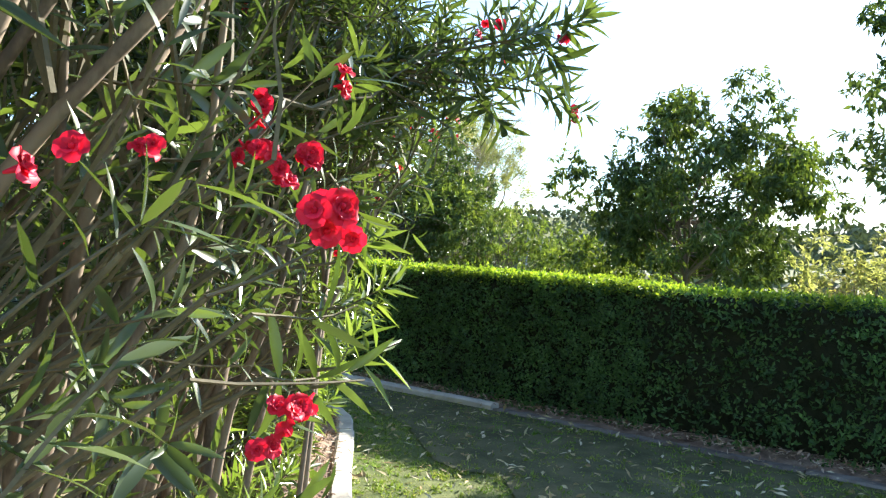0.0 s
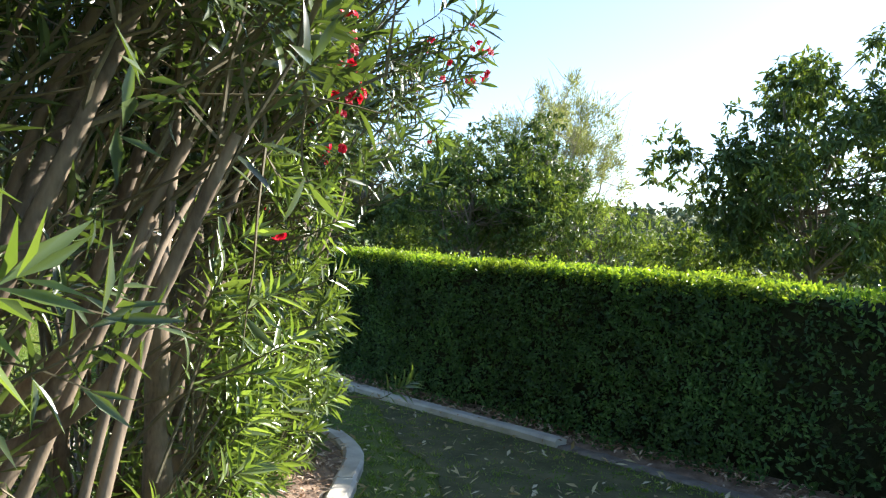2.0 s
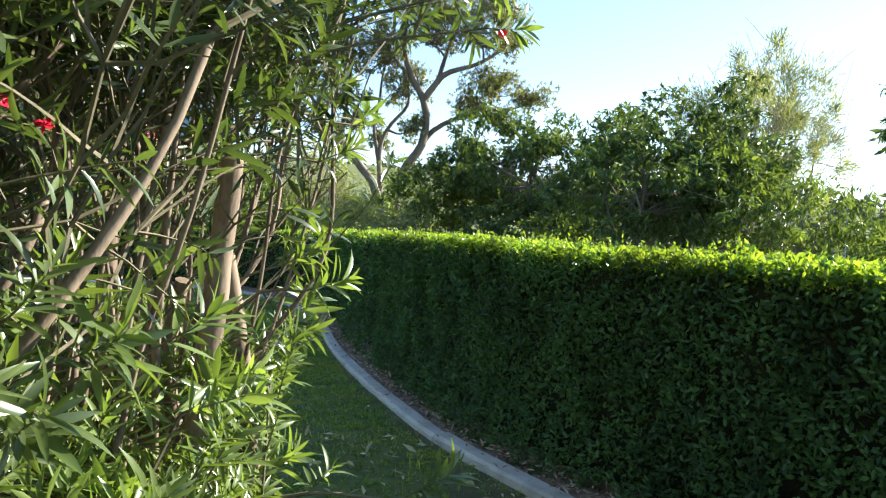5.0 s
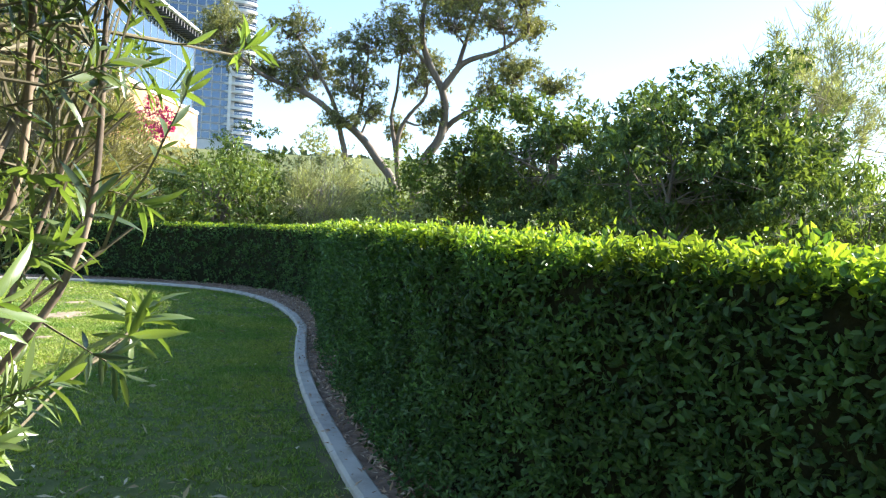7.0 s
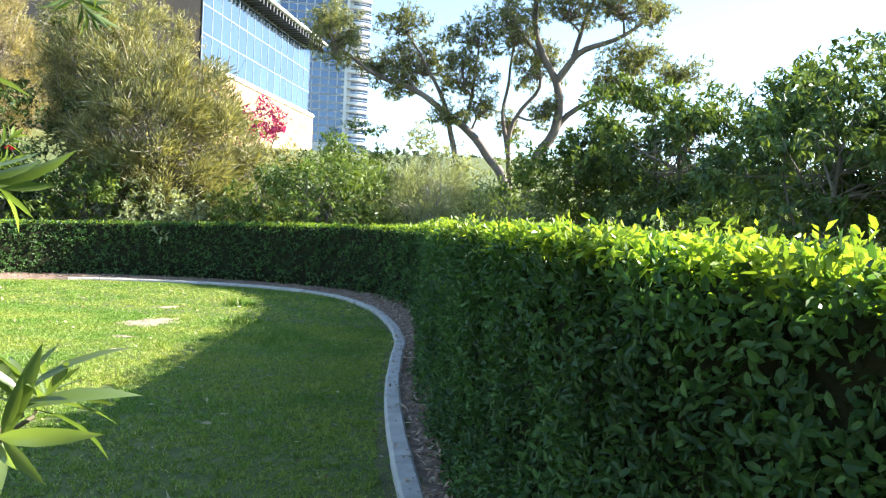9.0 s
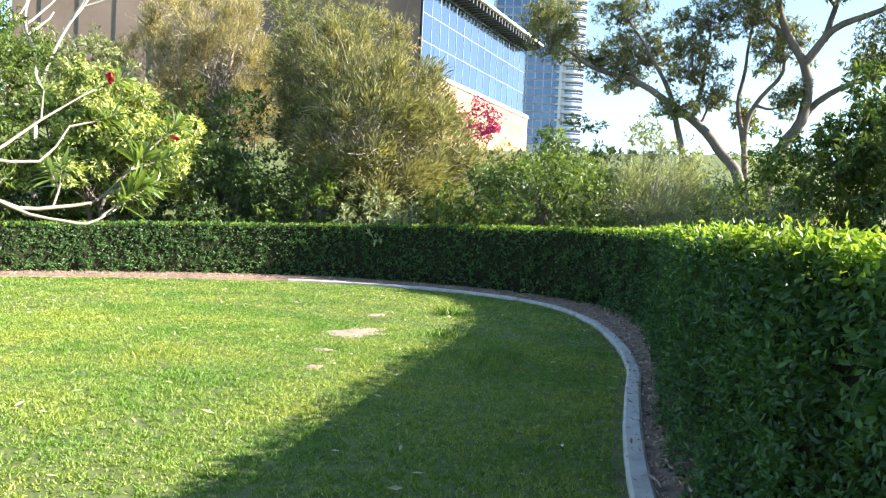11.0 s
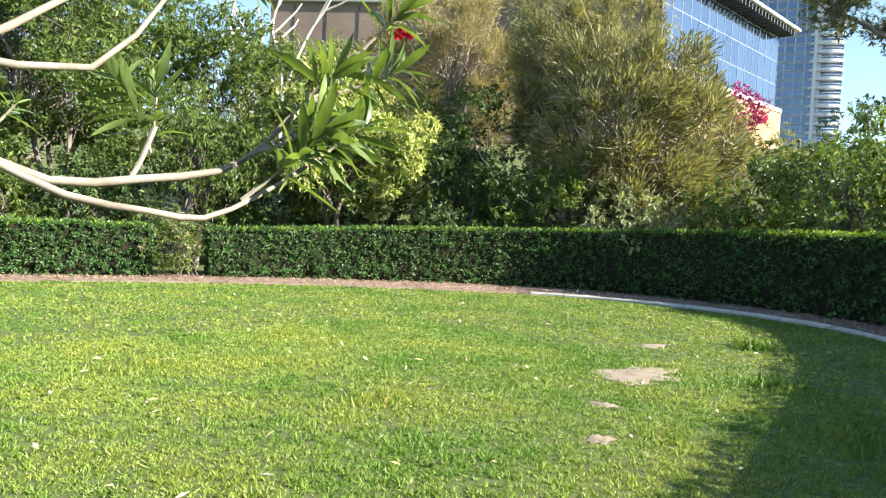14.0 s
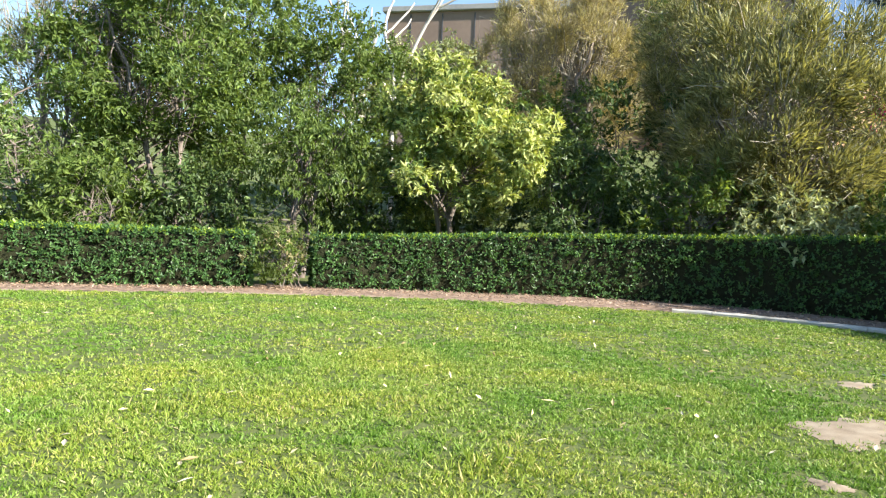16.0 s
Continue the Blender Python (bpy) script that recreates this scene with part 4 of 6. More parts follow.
tree("olive_tree_mass", (-10.6, 29.6), (-10.3, 29.5, 3.7), (3.1, 2.6, 3.0), 140, 460, 0.21, OLIVE, "large olive-brown fine-leaved tree on the bank", narrow=0.17, droop=-0.15, trunk=0.14, size=0.62, stems=4, twigs=200, ragged=0.25)
tree("olive_tree_mass", (-13.6, 32.4), (-13.2, 32.0, 5.6), (2.6, 2.5, 3.7), 130, 460, 0.21, OLIVE, "tall olive-brown fine-leaved tree on the bank", narrow=0.17, droop=-0.15, trunk=0.14, size=0.62, stems=3, twigs=200, ragged=0.25, second=(TAWNY, 0.6))
tree("tawny_tree", (-21.0, 33.0), (-21.2, 33.0, 7.5), (3.5, 2.8, 3.9), 165, 460, 0.22, TAWNY, "tawny grey fine-leaved tree, rounded and dense", narrow=0.12, droop=0.2, trunk=0.16, size=0.66, stems=3, twigs=200, ragged=0.2)
tree("olive_tree_mass", (-20.6, 39.2), (-20.6, 39.2, 8.6), (4.6, 3.0, 3.5), 130, 420, 0.23, OLIVE, "tall dark olive tree in front of the glass block", narrow=0.2, droop=0.1, trunk=0.16, size=0.66, stems=2, twigs=80, ragged=0.3, second=(DEEP, 0.5))
tree("blossoming_tree", (-15.9, 23.3), (-15.7, 23.6, 3.1), (2.2, 2.1, 2.3), 85, 330, 0.17, LIME, "green tree covered in pale yellow blossom", narrow=0.36, droop=0.35, trunk=0.1, size=0.42, stems=2, second=(YELLOW, 0.95), ragged=0.35)
tree("broadleaf_tree", (-22.0, 18.4), (-21.9, 18.5, 5.2), (3.2, 3.0, 3.7), 135, 420, 0.16, GREEN, "tall leafy green tree with several pale stems", droop=0.4, trunk=0.1, size=0.55, stems=4, second=(LIME, 0.5))
tree("broadleaf_tree", (-25.6, 19.6), (-25.6, 19.6, 5.6), (3.0, 3.0, 3.6), 75, 380, 0.18, GREEN, "dense green tree behind the leafy bank", droop=0.4, trunk=0.12, size=0.6, stems=2)
tree("broadleaf_tree", (-21.5, 15.0), (-21.2, 14.8, 2.6), (1.8, 1.8, 2.4), 60, 380, 0.15, LIME, "bright green leafy shrub in full sun", "shrub", droop=0.3, trunk=0.08, size=0.48, stems=3)
tree("tawny_tree", (-27.0, 17.0), (-26.8, 16.8, 6.6), (2.6, 2.4, 3.4), 70, 300, 0.2, OLIVE, "greyish half-bare tree on the bank", narrow=0.1, droop=0.1, trunk=0.12, size=0.6, twigs=160, stems=3)
tree("drooping_shrub", (-17.6, 20.3), (-17.4, 20.4, 2.7), (1.7, 1.6, 2.1), 60, 380, 0.13, GREEN, "green shrub with drooping sprays over the hedge gap", "shrub", droop=0.9, trunk=0.08, size=0.45, stems=4, second=(LIME, 0.6), narrow=0.3)
tree("broadleaf_tree", (-22.5, 23.4), (-22.4, 23.4, 5.2), (3.0, 2.8, 2.9), 95, 380, 0.16, GREEN, "mid-green leafy tree higher on the bank", droop=0.3, trunk=0.1, size=0.55, stems=3)
tree("broadleaf_tree", (-26.5, 22.5), (-26.5, 22.5, 7.6), (3.0, 2.8, 3.2), 85, 380, 0.17, GREEN, "leafy green tree at the top of the bank", droop=0.3, trunk=0.12, size=0.58, stems=2)
tree("broadleaf_tree", (-24.0, 28.0), (-24.0, 28.0, 6.1), (3.2, 2.6, 2.2), 80, 380, 0.17, GREYGREEN, "grey-green shrubby tree on the bank", droop=0.3, trunk=0.12, size=0.58, stems=3)
for k, (x, y, h, r, mat) in enumerate([(-13.2, 26.0, 2.6, 1.9, DEEP), (-15.4, 29.4, 4.2, 2.2, DEEP), (-17.6, 29.0, 4.4, 2.2, GREEN), (-11.2, 27.2, 2.5, 1.9, GREEN), (-8.6, 27.8, 2.2, 1.8, GREYGREEN), (-6.5, 28.4, 2.0, 1.6, GREEN), (-18.2, 22.6, 2.3, 1.5, DEEP), (-19.2, 18.4, 2.4, 1.7, DEEP),
                                       (-19.2, 15.8, 2.3, 1.6, GREEN), (-19.6, 12.6, 2.4, 1.7, DEEP), (-20.5, 9.5, 2.6, 1.9, GREEN), (-2.8, 27.6, 1.5, 1.3, GREEN), (-15.6, 27.6, 3.2, 2.0, DEEP), (-18.8, 25.8, 3.0, 2.0, DEEP), (-8.5, 33.0, 3.6, 2.2, OLIVE), (-5.5, 33.5, 2.8, 2.2, GREEN), (-2.5, 37.5, 3.4, 2.4, GREYGREEN), (1.5, 38.0, 3.2, 2.4, GREEN), (4.5, 37.0, 3.6, 2.4, DEEP), (0.0, 33.5, 2.4, 1.9, GREEN), (-6.5, 38.5, 3.6, 2.4, GREEN), (4.2, 27.5, 2.2, 1.6, DEEP), (6.6, 25.2, 2.2, 1.7, GREEN)]):
    tree("bank_shrub", (x, y), (x, y, height(x, y) + h * 0.55), (r, r, h * 0.75), 55, 330, 0.14, mat, "leafy evergreen shrub crowded behind the hedge", "shrub", trunk=0.05, size=0.46, stems=4, limbs=5, droop=0.35, group="bank shrubs", twigs=30)
tree("gap_shrub", (-14.75, 18.75), (-14.75, 18.55, 0.66), (0.6, 0.6, 0.62), 46, 190, 0.075, GREEN, "thin twiggy half-dead shrub in the hedge gap", "shrub", trunk=0.02, size=0.2, stems=5, limbs=5, twigs=160, group="hedge gap", second=(TAWNY, 0.5))
for x, y, w in ((-21.3, 25.5, (0.2, 0.1, 1)), (-20.0, 27.4, (-0.2, -0.1, 1)), (-24.0, 25.6, (-0.3, 0, 1))):
    grown("dead_tree", (x, y), w, 5.0, 0.1, 2, None, "bare bleached dead tree above the shrubs", bark=DEAD_BARK, spread=0.38, group="dead trees", rate=0.6)
tree("bougainvillea", (-12.3, 42.0), (-12.2, 42.0, 6.6), (1.4, 1.2, 1.1), 30, 260, 0.14, PINK, "bougainvillea in full magenta bloom", "shrub", trunk=0.06, size=0.4, stems=3, group="bank shrubs")
tree("tawny_tree", (-15.5, 40.5), (-15.4, 40.5, 6.6), (2.0, 1.8, 1.7), 40, 300, 0.18, DEEP, "dark shrubby tree below the sandstone wall", trunk=0.1, size=0.5, stems=2)


def far_woods():
    """Woods on the ridge across the valley."""
    g = Geo()
    n = 2200
    a, r = np.radians(rng.uniform(5, 130, n)), rng.uniform(150, 520, n)
    c = np.column_stack([-4 + r * np.cos(a), 12 + r * np.sin(a)])
    z = np.array([height(x, y) for x, y in c])
    for k in range(13):
        u = rand_dirs(n); u[:, 2] = np.abs(u[:, 2])
        s = rng.uniform(1.6, 4.2, n)
        p = np.column_stack([c, z]) + u * np.column_stack([s, s, s * 1.3])
        g.leaves(p, rand_dirs(n), u + rand_dirs(n) * 0.5, s * 1.1, s * 0.9)
    tagged(part("far_woods", g, FAR, None, "hazy wooded ridge across the valley"), category="woodland", kind="stuff")


far_woods()

# ---------------------------------------------------------------- oleanders
def leaf_blade(bend, fold):
    """One narrow oleander leaf, 1 m long, along +x, with a raised midrib fold."""
    u = np.linspace(0, 1, 5)
    w = 0.085 * np.sin(math.pi * np.clip(u * 0.97 + 0.03, 0, 1)) ** 0.75
    mid = np.column_stack([u, np.zeros(5), -bend * u ** 2])
    v = np.vstack([mid, mid + np.column_stack([np.zeros(5), w, w * fold]), mid + np.column_stack([np.zeros(5), -w, w * fold])])
    f = [[i, i + 1, 6 + i, 5 + i] for i in range(4)] + [[10 + i, 11 + i, i + 1, i] for i in range(4)]
    return v, f


BLADES = [leaf_blade(0.05, 0.3), leaf_blade(0.22, 0.2), leaf_blade(0.38, 0.35)]
BLADE_MESH = [[Geo().add(*b).mesh("leaf", m, True) for b in BLADES] for m in (OLEANDER, SHOOT)]


def frame_of(d, n):
    d = unit(d); s = unit(np.cross(n, d)); n = np.cross(d, s)
    return np.stack([d, s, n], -1)


def flower_mesh():
    """A double red oleander flower: two rings of broad rounded petals round a tube."""
    g = Geo()
    for ring, (count, size, tilt) in enumerate(((5, 0.024, 0.35), (5, 0.017, 0.8))):
        for k in range(count):
            a = 2 * math.pi * (k + 0.5 * ring) / count
            d = np.array([math.cos(a), math.sin(a), 0])
            s = np.array([-math.sin(a), math.cos(a), 0])
            up = np.array([0, 0, 1.0])
            rows = []
            for u, w in ((0.15, 0.25), (0.5, 0.8), (0.85, 1.0), (1.1, 0.6)):
                c = d * u * size * math.cos(tilt) + up * (math.sin(tilt) * u * size - 0.3 * size * (u > 1))
                rows += [c - s * w * size * 0.55 + up * 0.002, c - up * 0.0015, c + s * w * size * 0.55 + up * 0.003]
            g.add(rows, [[3 * i + j, 3 * i + j + 1, 3 * i + j + 4, 3 * i + j + 3] for i in range(3) for j in range(2)])
    g.tube([(0, 0, -0.02), (0, 0, 0.004)], [0.002, 0.006], 6)
    return g.mesh("flower", PETAL, True)


FLOWER = flower_mesh()
HEART = Geo().tube([(0, 0, 0.002), (0.001, 0, 0.008), (0.001, 0.001, 0.013)], [0.004, 0.0045, 0.0015], 6).mesh("flower_heart", PETAL, True)


class Bush:
    """An oleander: stems from one base, twigs, whorls of leaves, red flowers at some tips."""

    def __init__(self, base, label):
        self.top = thing("oleander_bush", (*base, 0.06), label, "shrub", "oleanders in the bed")
        self.base = np.array([*base, 0.04])
        self.inv = Matrix.Translation(-self.top.location)
        self.whorl, self.twig, self.bare, self.twig_bark = [], Geo(), (0, 0, 1.0), TWIG

    def stem(self, line, r0, r1, mat=BARK, sides=8, label=""):
        ln = curve(line, 0.12)
        u = np.linspace(0, 1, len(ln))
        rad = (r0 + (r1 - r0) * u) * (1 + 0.07 * np.sin(u * 23 + r0 * 900) + rng.normal(scale=0.02, size=len(ln)))
        part("stem", Geo().tube(ln, rad, sides), mat, self.top, label, smooth=True).matrix_parent_inverse = self.inv
        return ln

    def spray(self, p, d, n=7, length=0.13, gap=0.035, young=False, thin=0.004):
        """A leafy twig end: whorls of three leaves along the last stretch."""
        d = unit(np.asarray(d, float))
        pts = [np.asarray(p, float)]
        for k in range(n):
            d = unit(d + rng.normal(scale=0.07, size=3))
            pts.append(pts[-1] + d * gap)
        self.twig.tube(pts[::2] if n > 4 else pts, np.linspace(thin, 0.002, len(pts[::2] if n > 4 else pts)), 3, False)
        for k, q in enumerate(pts[1:]):
            a0 = rng.uniform(0, 6.28)
            side = unit(np.cross(d, rng.normal(size=3))); up = np.cross(d, side)
            spread = 1.25 - 0.8 * k / n
            for j in range(3):
                a = a0 + j * 2.094 + rng.normal(scale=0.25)
                w = side * math.cos(a) + up * math.sin(a)
                if k < n * 0.4 and rng.random() < 0.3:
                    continue
                self.whorl.append((q, unit(d * (1.15 - spread * 0.6) + w * spread), d, length * rng.uniform(0.65, 1.15) * (0.65 if k >= n - 1 else 1), young))
        return pts[-1], d

    def finish(self, near, keep):
        """near: how close a leaf is to the walk, the largest first; keep: which leaves stay."""
        part("brushwood", self.twig, self.twig_bark, self.top, kind="stuff").matrix_parent_inverse = self.inv
        lo, hi, share = self.bare           # the bare band, where stems show and few leaves grow
        w = [x for x in self.whorl if keep(x[0]) and (x[4] or not lo < x[0][2] < hi or rng.random() < share)]
        w.sort(key=lambda x: -near(x[0]))
        for q, d, n, L, young in w[:240]:
            rot = frame_of(d, n + rng.normal(scale=0.3, size=3))
            m = Matrix.Identity(4)
            for i in range(3):
                for j in range(3):
                    m[i][j] = rot[i][j] * L
                m[i][3] = q[i]
            ob = part("leaf", BLADE_MESH[1 if young else 0][rng.integers(3)], None, self.top)
            ob.matrix_parent_inverse = self.inv
            ob.matrix_basis = m
        for mat, flag in ((OLEANDER, False), (SHOOT, True)):
            g = Geo()
            rest = [x for x in w[2400:] if x[4] == flag]
            if rest:
                k = np.array([x[2] for x in rest]) + rng.normal(scale=0.3, size=(len(rest), 3))
                L = np.array([x[3] for x in rest])
                g.leaves(np.array([x[0] for x in rest]), np.array([x[1] for x in rest]), k, L, L * 0.17, 0.15, 0.1)
            for q, d, n, L, young in w[240:2400]:
                if young != flag:
                    continue
                v, f = BLADES[rng.integers(3)]
                g.add(v @ (frame_of(d, n + rng.normal(scale=0.3, size=3)) * L).T + q, f)
            if g.n:
                part("foliage", g, mat, self.top, kind="stuff", smooth=True).matrix_parent_inverse = self.inv

    def flower(self, p, face=(0.5, -0.6, 0.5), n=4, r=0.035):
        for k in range(n):
            q = np.asarray(p) + rng.normal(scale=r, size=3)
            ob = part("flower", FLOWER, None, self.top)
            ob.matrix_parent_inverse = self.inv
            f = unit(np.asarray(face) + rng.normal(scale=0.6, size=3))
            ob.matrix_basis = Matrix.Translation(q) @ Vector(f).to_track_quat("Z", "Y").to_matrix().to_4x4() @ Matrix.Scale(rng.uniform(0.75, 1.1), 4)
            part("flower_heart", HEART, None, ob, "deep red flower centre")


def clear_of_walk(p, top=2.15):
    """Keeps the way free along the strip of lawn."""
    x = np.interp(p[1], [-1, 0, 2, 4.1, 6.05, 7.2, 8.3, 9.3], [-0.1, 0.0, 1.3, 2.32, 2.94, 2.77, 2.3, 1.71])
    if p[1] > 9.3 or p[2] > top or p[2] < 0.8:
        return True
    return p[0] < x - (0.38 if p[1] > 7.5 else 0.62 if p[2] < 1.55 or p[1] < 2 else 0.48) or p[0] > x + 1


def oleander(base, label, stems, lean, high, low_shoots, flowers, thick=0.03, fill=1.0, bare=(0, 0, 1.0), inner=150, canopy=110):
    b = Bush(base, label)
    tips = []
    for s in range(stems):
        a = rng.uniform(0, 6.28)
        foot = b.base + [0.32 * math.cos(a) * rng.random() ** 0.5, 0.4 * math.sin(a) * rng.random() ** 0.5, 0]
        out = np.array([math.cos(a), math.sin(a), 0]) * rng.uniform(0.15, 0.6) + np.asarray(lean) * rng.uniform(0.3, 1.2)
        h = high * rng.uniform(0.5, 0.75)
        bowed = foot + out * 0.45 + [0, 0, h * 0.45] + rng.normal(scale=0.11, size=3)
        head = foot + out * rng.uniform(0.9, 1.3) + [0, 0, h]
        if not clear_of_walk(head, 2.6):
            head[0] -= 0.6
        r = thick * rng.uniform(0.5, 1.25)
        ln = b.stem([foot, (foot + bowed) / 2 + rng.normal(scale=0.06, size=3) * [1, 1, 0.3], bowed, (bowed + head) / 2 + rng.normal(scale=0.09, size=3), head], r, r * 0.55)
        forks = [(head, unit(head - bowed), r * 0.5)] + [(ln[int(len(ln) * f)], unit(head - bowed), r * 0.35) for f in rng.uniform(0.35, 0.9, 2)]
        for p, d, rr in forks:
            for _ in range(2):
                w = unit(d + rng.normal(scale=0.42, size=3) + [0, 0, 0.15])
                L = (high - h) * rng.uniform(0.35, 0.8)
                end = p + w * L + np.asarray(lean) * 0.2 * rng.random()
                if not (clear_of_walk(end, 2.6) and clear_of_walk((p + end) / 2, 2.6)):
                    continue
                tw = limb_line(p, end, 0.06, 5)
                b.twig.tube(tw, np.linspace(rr * 0.7, 0.005, 5), 4, False)
                for _ in range(int(4 * fill)):
                    q = tw[rng.integers(2, 5)]
                    ww = unit(w + rng.normal(scale=0.55, size=3))
                    e = q + ww * rng.uniform(0.12, 0.42)
                    if not clear_of_walk(e + ww * 0.3, 2.5):
                        continue
                    b.twig.tube(np.array([q, (q + e) / 2 + rng.normal(scale=0.01, size=3), e]), [0.006, 0.005, 0.004], 3, False)
                    tips.append((e, ww))
    for p, d in tips:
        b.spray(p, d, int(rng.integers(5, 9)), rng.uniform(0.11, 0.16))
    for _ in range(low_shoots):
        a = rng.uniform(0, 6.28)
        rad = rng.uniform(0.1, 0.75)
        foot = b.base + [rad * math.cos(a), rad * math.sin(a) * 1.3, 0]
        e = foot + [*(rng.normal(scale=0.12, size=2) + 0.1 * np.array([math.cos(a), math.sin(a)])), rng.uniform(0.2, 0.85)]
        if not inside(BED, np.array([e[:2]]))[0] or e[0] > np.interp(e[1], BED[:44, 1], BED[:44, 0]) - 0.3:
            continue
        tw = limb_line(foot, e, 0.08, 4)
        b.twig.tube(tw, np.linspace(0.008, 0.005, 4), 5, False)
        b.spray(tw[2], unit(e - foot) + rng.normal(scale=0.4, size=3), 6, 0.13, 0.035, True)
        b.spray(e, unit(e - foot), 8, 0.14, 0.035, True)
    b.bare = bare
    for _ in range(inner):
        p = b.base + [rng.uniform(-0.95, 0.3), rng.uniform(-0.9, 0.9), rng.uniform(0.9, high - 0.3)]
        b.spray(p, rng.normal(scale=0.5, size=3) + [0, 0, 0.8], 7, 0.15, 0.05)
    for _ in range(canopy):
        p = b.base + [rng.uniform(-0.9, 0.75), rng.uniform(-0.95, 0.95), rng.uniform(1.95, high)]
        if clear_of_walk(p + [0.2, 0, 0], 2.4):
            q = p - [rng.uniform(-0.1, 0.25), rng.normal(scale=0.1), rng.uniform(0.25, 0.5)]
            b.twig.tube(limb_line(q, p, 0.08, 3), [0.007, 0.006, 0.004], 3, False)
            b.spray(p, rng.normal(scale=0.5, size=3) + [0.2, 0, 0.7], 7, 0.15, 0.035)
    picks = rng.choice(len(tips), flowers, replace=False) if flowers else []
    for k in picks:
        p, d = tips[k]
        b.flower(p + d * 0.3, n=int(rng.integers(2, 5)))
    return b


def fan_stems(b, centre, spread, count, high, tilt=0.35, thick=0.02):
    """Upright stems from a crowded foot, fanning out as they rise, some forked."""
    for _ in range(count):
        off = rng.uniform(-1, 1, 2) * spread
        foot = np.array([centre[0] + off[0], centre[1] + off[1], 0.03])
        foot[0] = min(foot[0], np.interp(foot[1], BED[:44, 1], BED[:44, 0]) - 0.3)
        out = np.array([off[0] / spread[0], off[1] / spread[1], 0]) * tilt * rng.uniform(0.2, 1.0) + [*rng.normal(scale=0.08, size=2), 0]
        h = high * rng.uniform(0.75, 1.1)
        mid = foot + out * 0.35 * h + [*rng.normal(scale=0.05, size=2), 0.5 * h]
        head = foot + out * h + [0, 0, h]
        for q in (mid, head):
            if not clear_of_walk(q, 9):
                q[0] = min(q[0], np.interp(q[1], [2, 4.1, 6.05, 7.2, 8.3], [1.3, 2.32, 2.94, 2.77, 2.3]) - 0.75)
        r = thick * rng.uniform(0.55, 1.4)
        b.stem([foot, (foot + mid) / 2 + rng.normal(scale=0.03, size=3) * [1, 1, 0], mid, (mid + head) / 2 + rng.normal(scale=0.05, size=3), head], r, r * 0.5, sides=7)
        for _ in range(2):
            e = head + np.array([*(out[:2] * 0.5 + rng.normal(scale=0.25, size=2)), rng.uniform(0.15, 0.6)])
            if clear_of_walk(e, 2.6):
                b.twig.tube(limb_line(mid * 0.25 + head * 0.75, e, 0.06, 4), np.linspace(r * 0.45, 0.004, 4), 4, False)
                b.spray(e, e - mid, 7, 0.14)


def side_shoots(b, low, high, count):
    """Young leafy shoots on the sunny side of a bush."""
    for _ in range(count):
        p = np.array([rng.uniform(low[k], high[k]) for k in range(3)])
        p[0] = min(p[0], np.interp(p[1], BED[:44, 1], BED[:44, 0]) - (0.42 if p[2] < 0.5 else 0.25))
        q = np.array([p[0] - rng.uniform(0.1, 0.3), p[1] + rng.normal(scale=0.1), max(0.06, p[2] - rng.uniform(0.2, 0.5))])
        b.twig.tube(limb_line(q, p, 0.08, 3), [0.007, 0.006, 0.005], 4, False)
        b.spray(p, np.array([0.5, -0.15, 0.7]) + rng.normal(scale=0.4, size=3), 8, rng.uniform(0.12, 0.17), 0.028, True)


def finish(b):
    b.finish(lambda p: p[0] * 0.9 + p[1] * 0.1 - 0.3 * max(0, p[2] - 2.2), clear_of_walk)


# leafy sprays that reach out towards the walk
NEAR_SPRAYS_A = [((0.64, 2.4, 1.55), (0.4, 0.0, 0.3)), ((0.6, 2.0, 1.27), (0.4, -0.1, 0.3)), ((0.52, 2.05, 1.8), (0.3, -0.2, -0.5)), ((0.72, 2.5, 1.4), (0.4, 0.0, 0.2)), ((0.55, 2.1, 1.2), (0.4, 0.0, 0.5))]
NEAR_SPRAYS_B = [((1.42, 4.75, 1.6), (0.4, 0.0, 0.2)), ((1.4, 4.7, 1.68), (0.3, -0.1, 0.4)), ((1.42, 4.6, 1.38), (0.4, -0.1, 0.2)), ((1.42, 4.6, 1.22), (0.4, -0.1, 0.3)), ((1.35, 4.7, 1.3), (0.3, 0.0, 0.5)), ((1.5, 5.3, 1.15), (0.4, 0.0, 0.3)),
                 ((1.15, 3.88, 1.88), (0.3, -0.2, -0.6)), ((1.18, 3.95, 1.84), (0.3, -0.1, -0.5)), ((1.35, 4.8, 1.98), (0.4, -0.1, 0.2)), ((1.38, 5.0, 1.82), (0.4, -0.1, 0.1))]
o1 = oleander((-0.85, 1.9), "tall oleander with many grey stems and red flowers", 20, (0.35, 0.1, 0), 3.1, 22, 4, fill=1.5, bare=(0.9, 2.5, 0.55))
fan_stems(o1, (-0.6, 1.9), (0.35, 0.5), 14, 2.5, 0.25, 0.016)
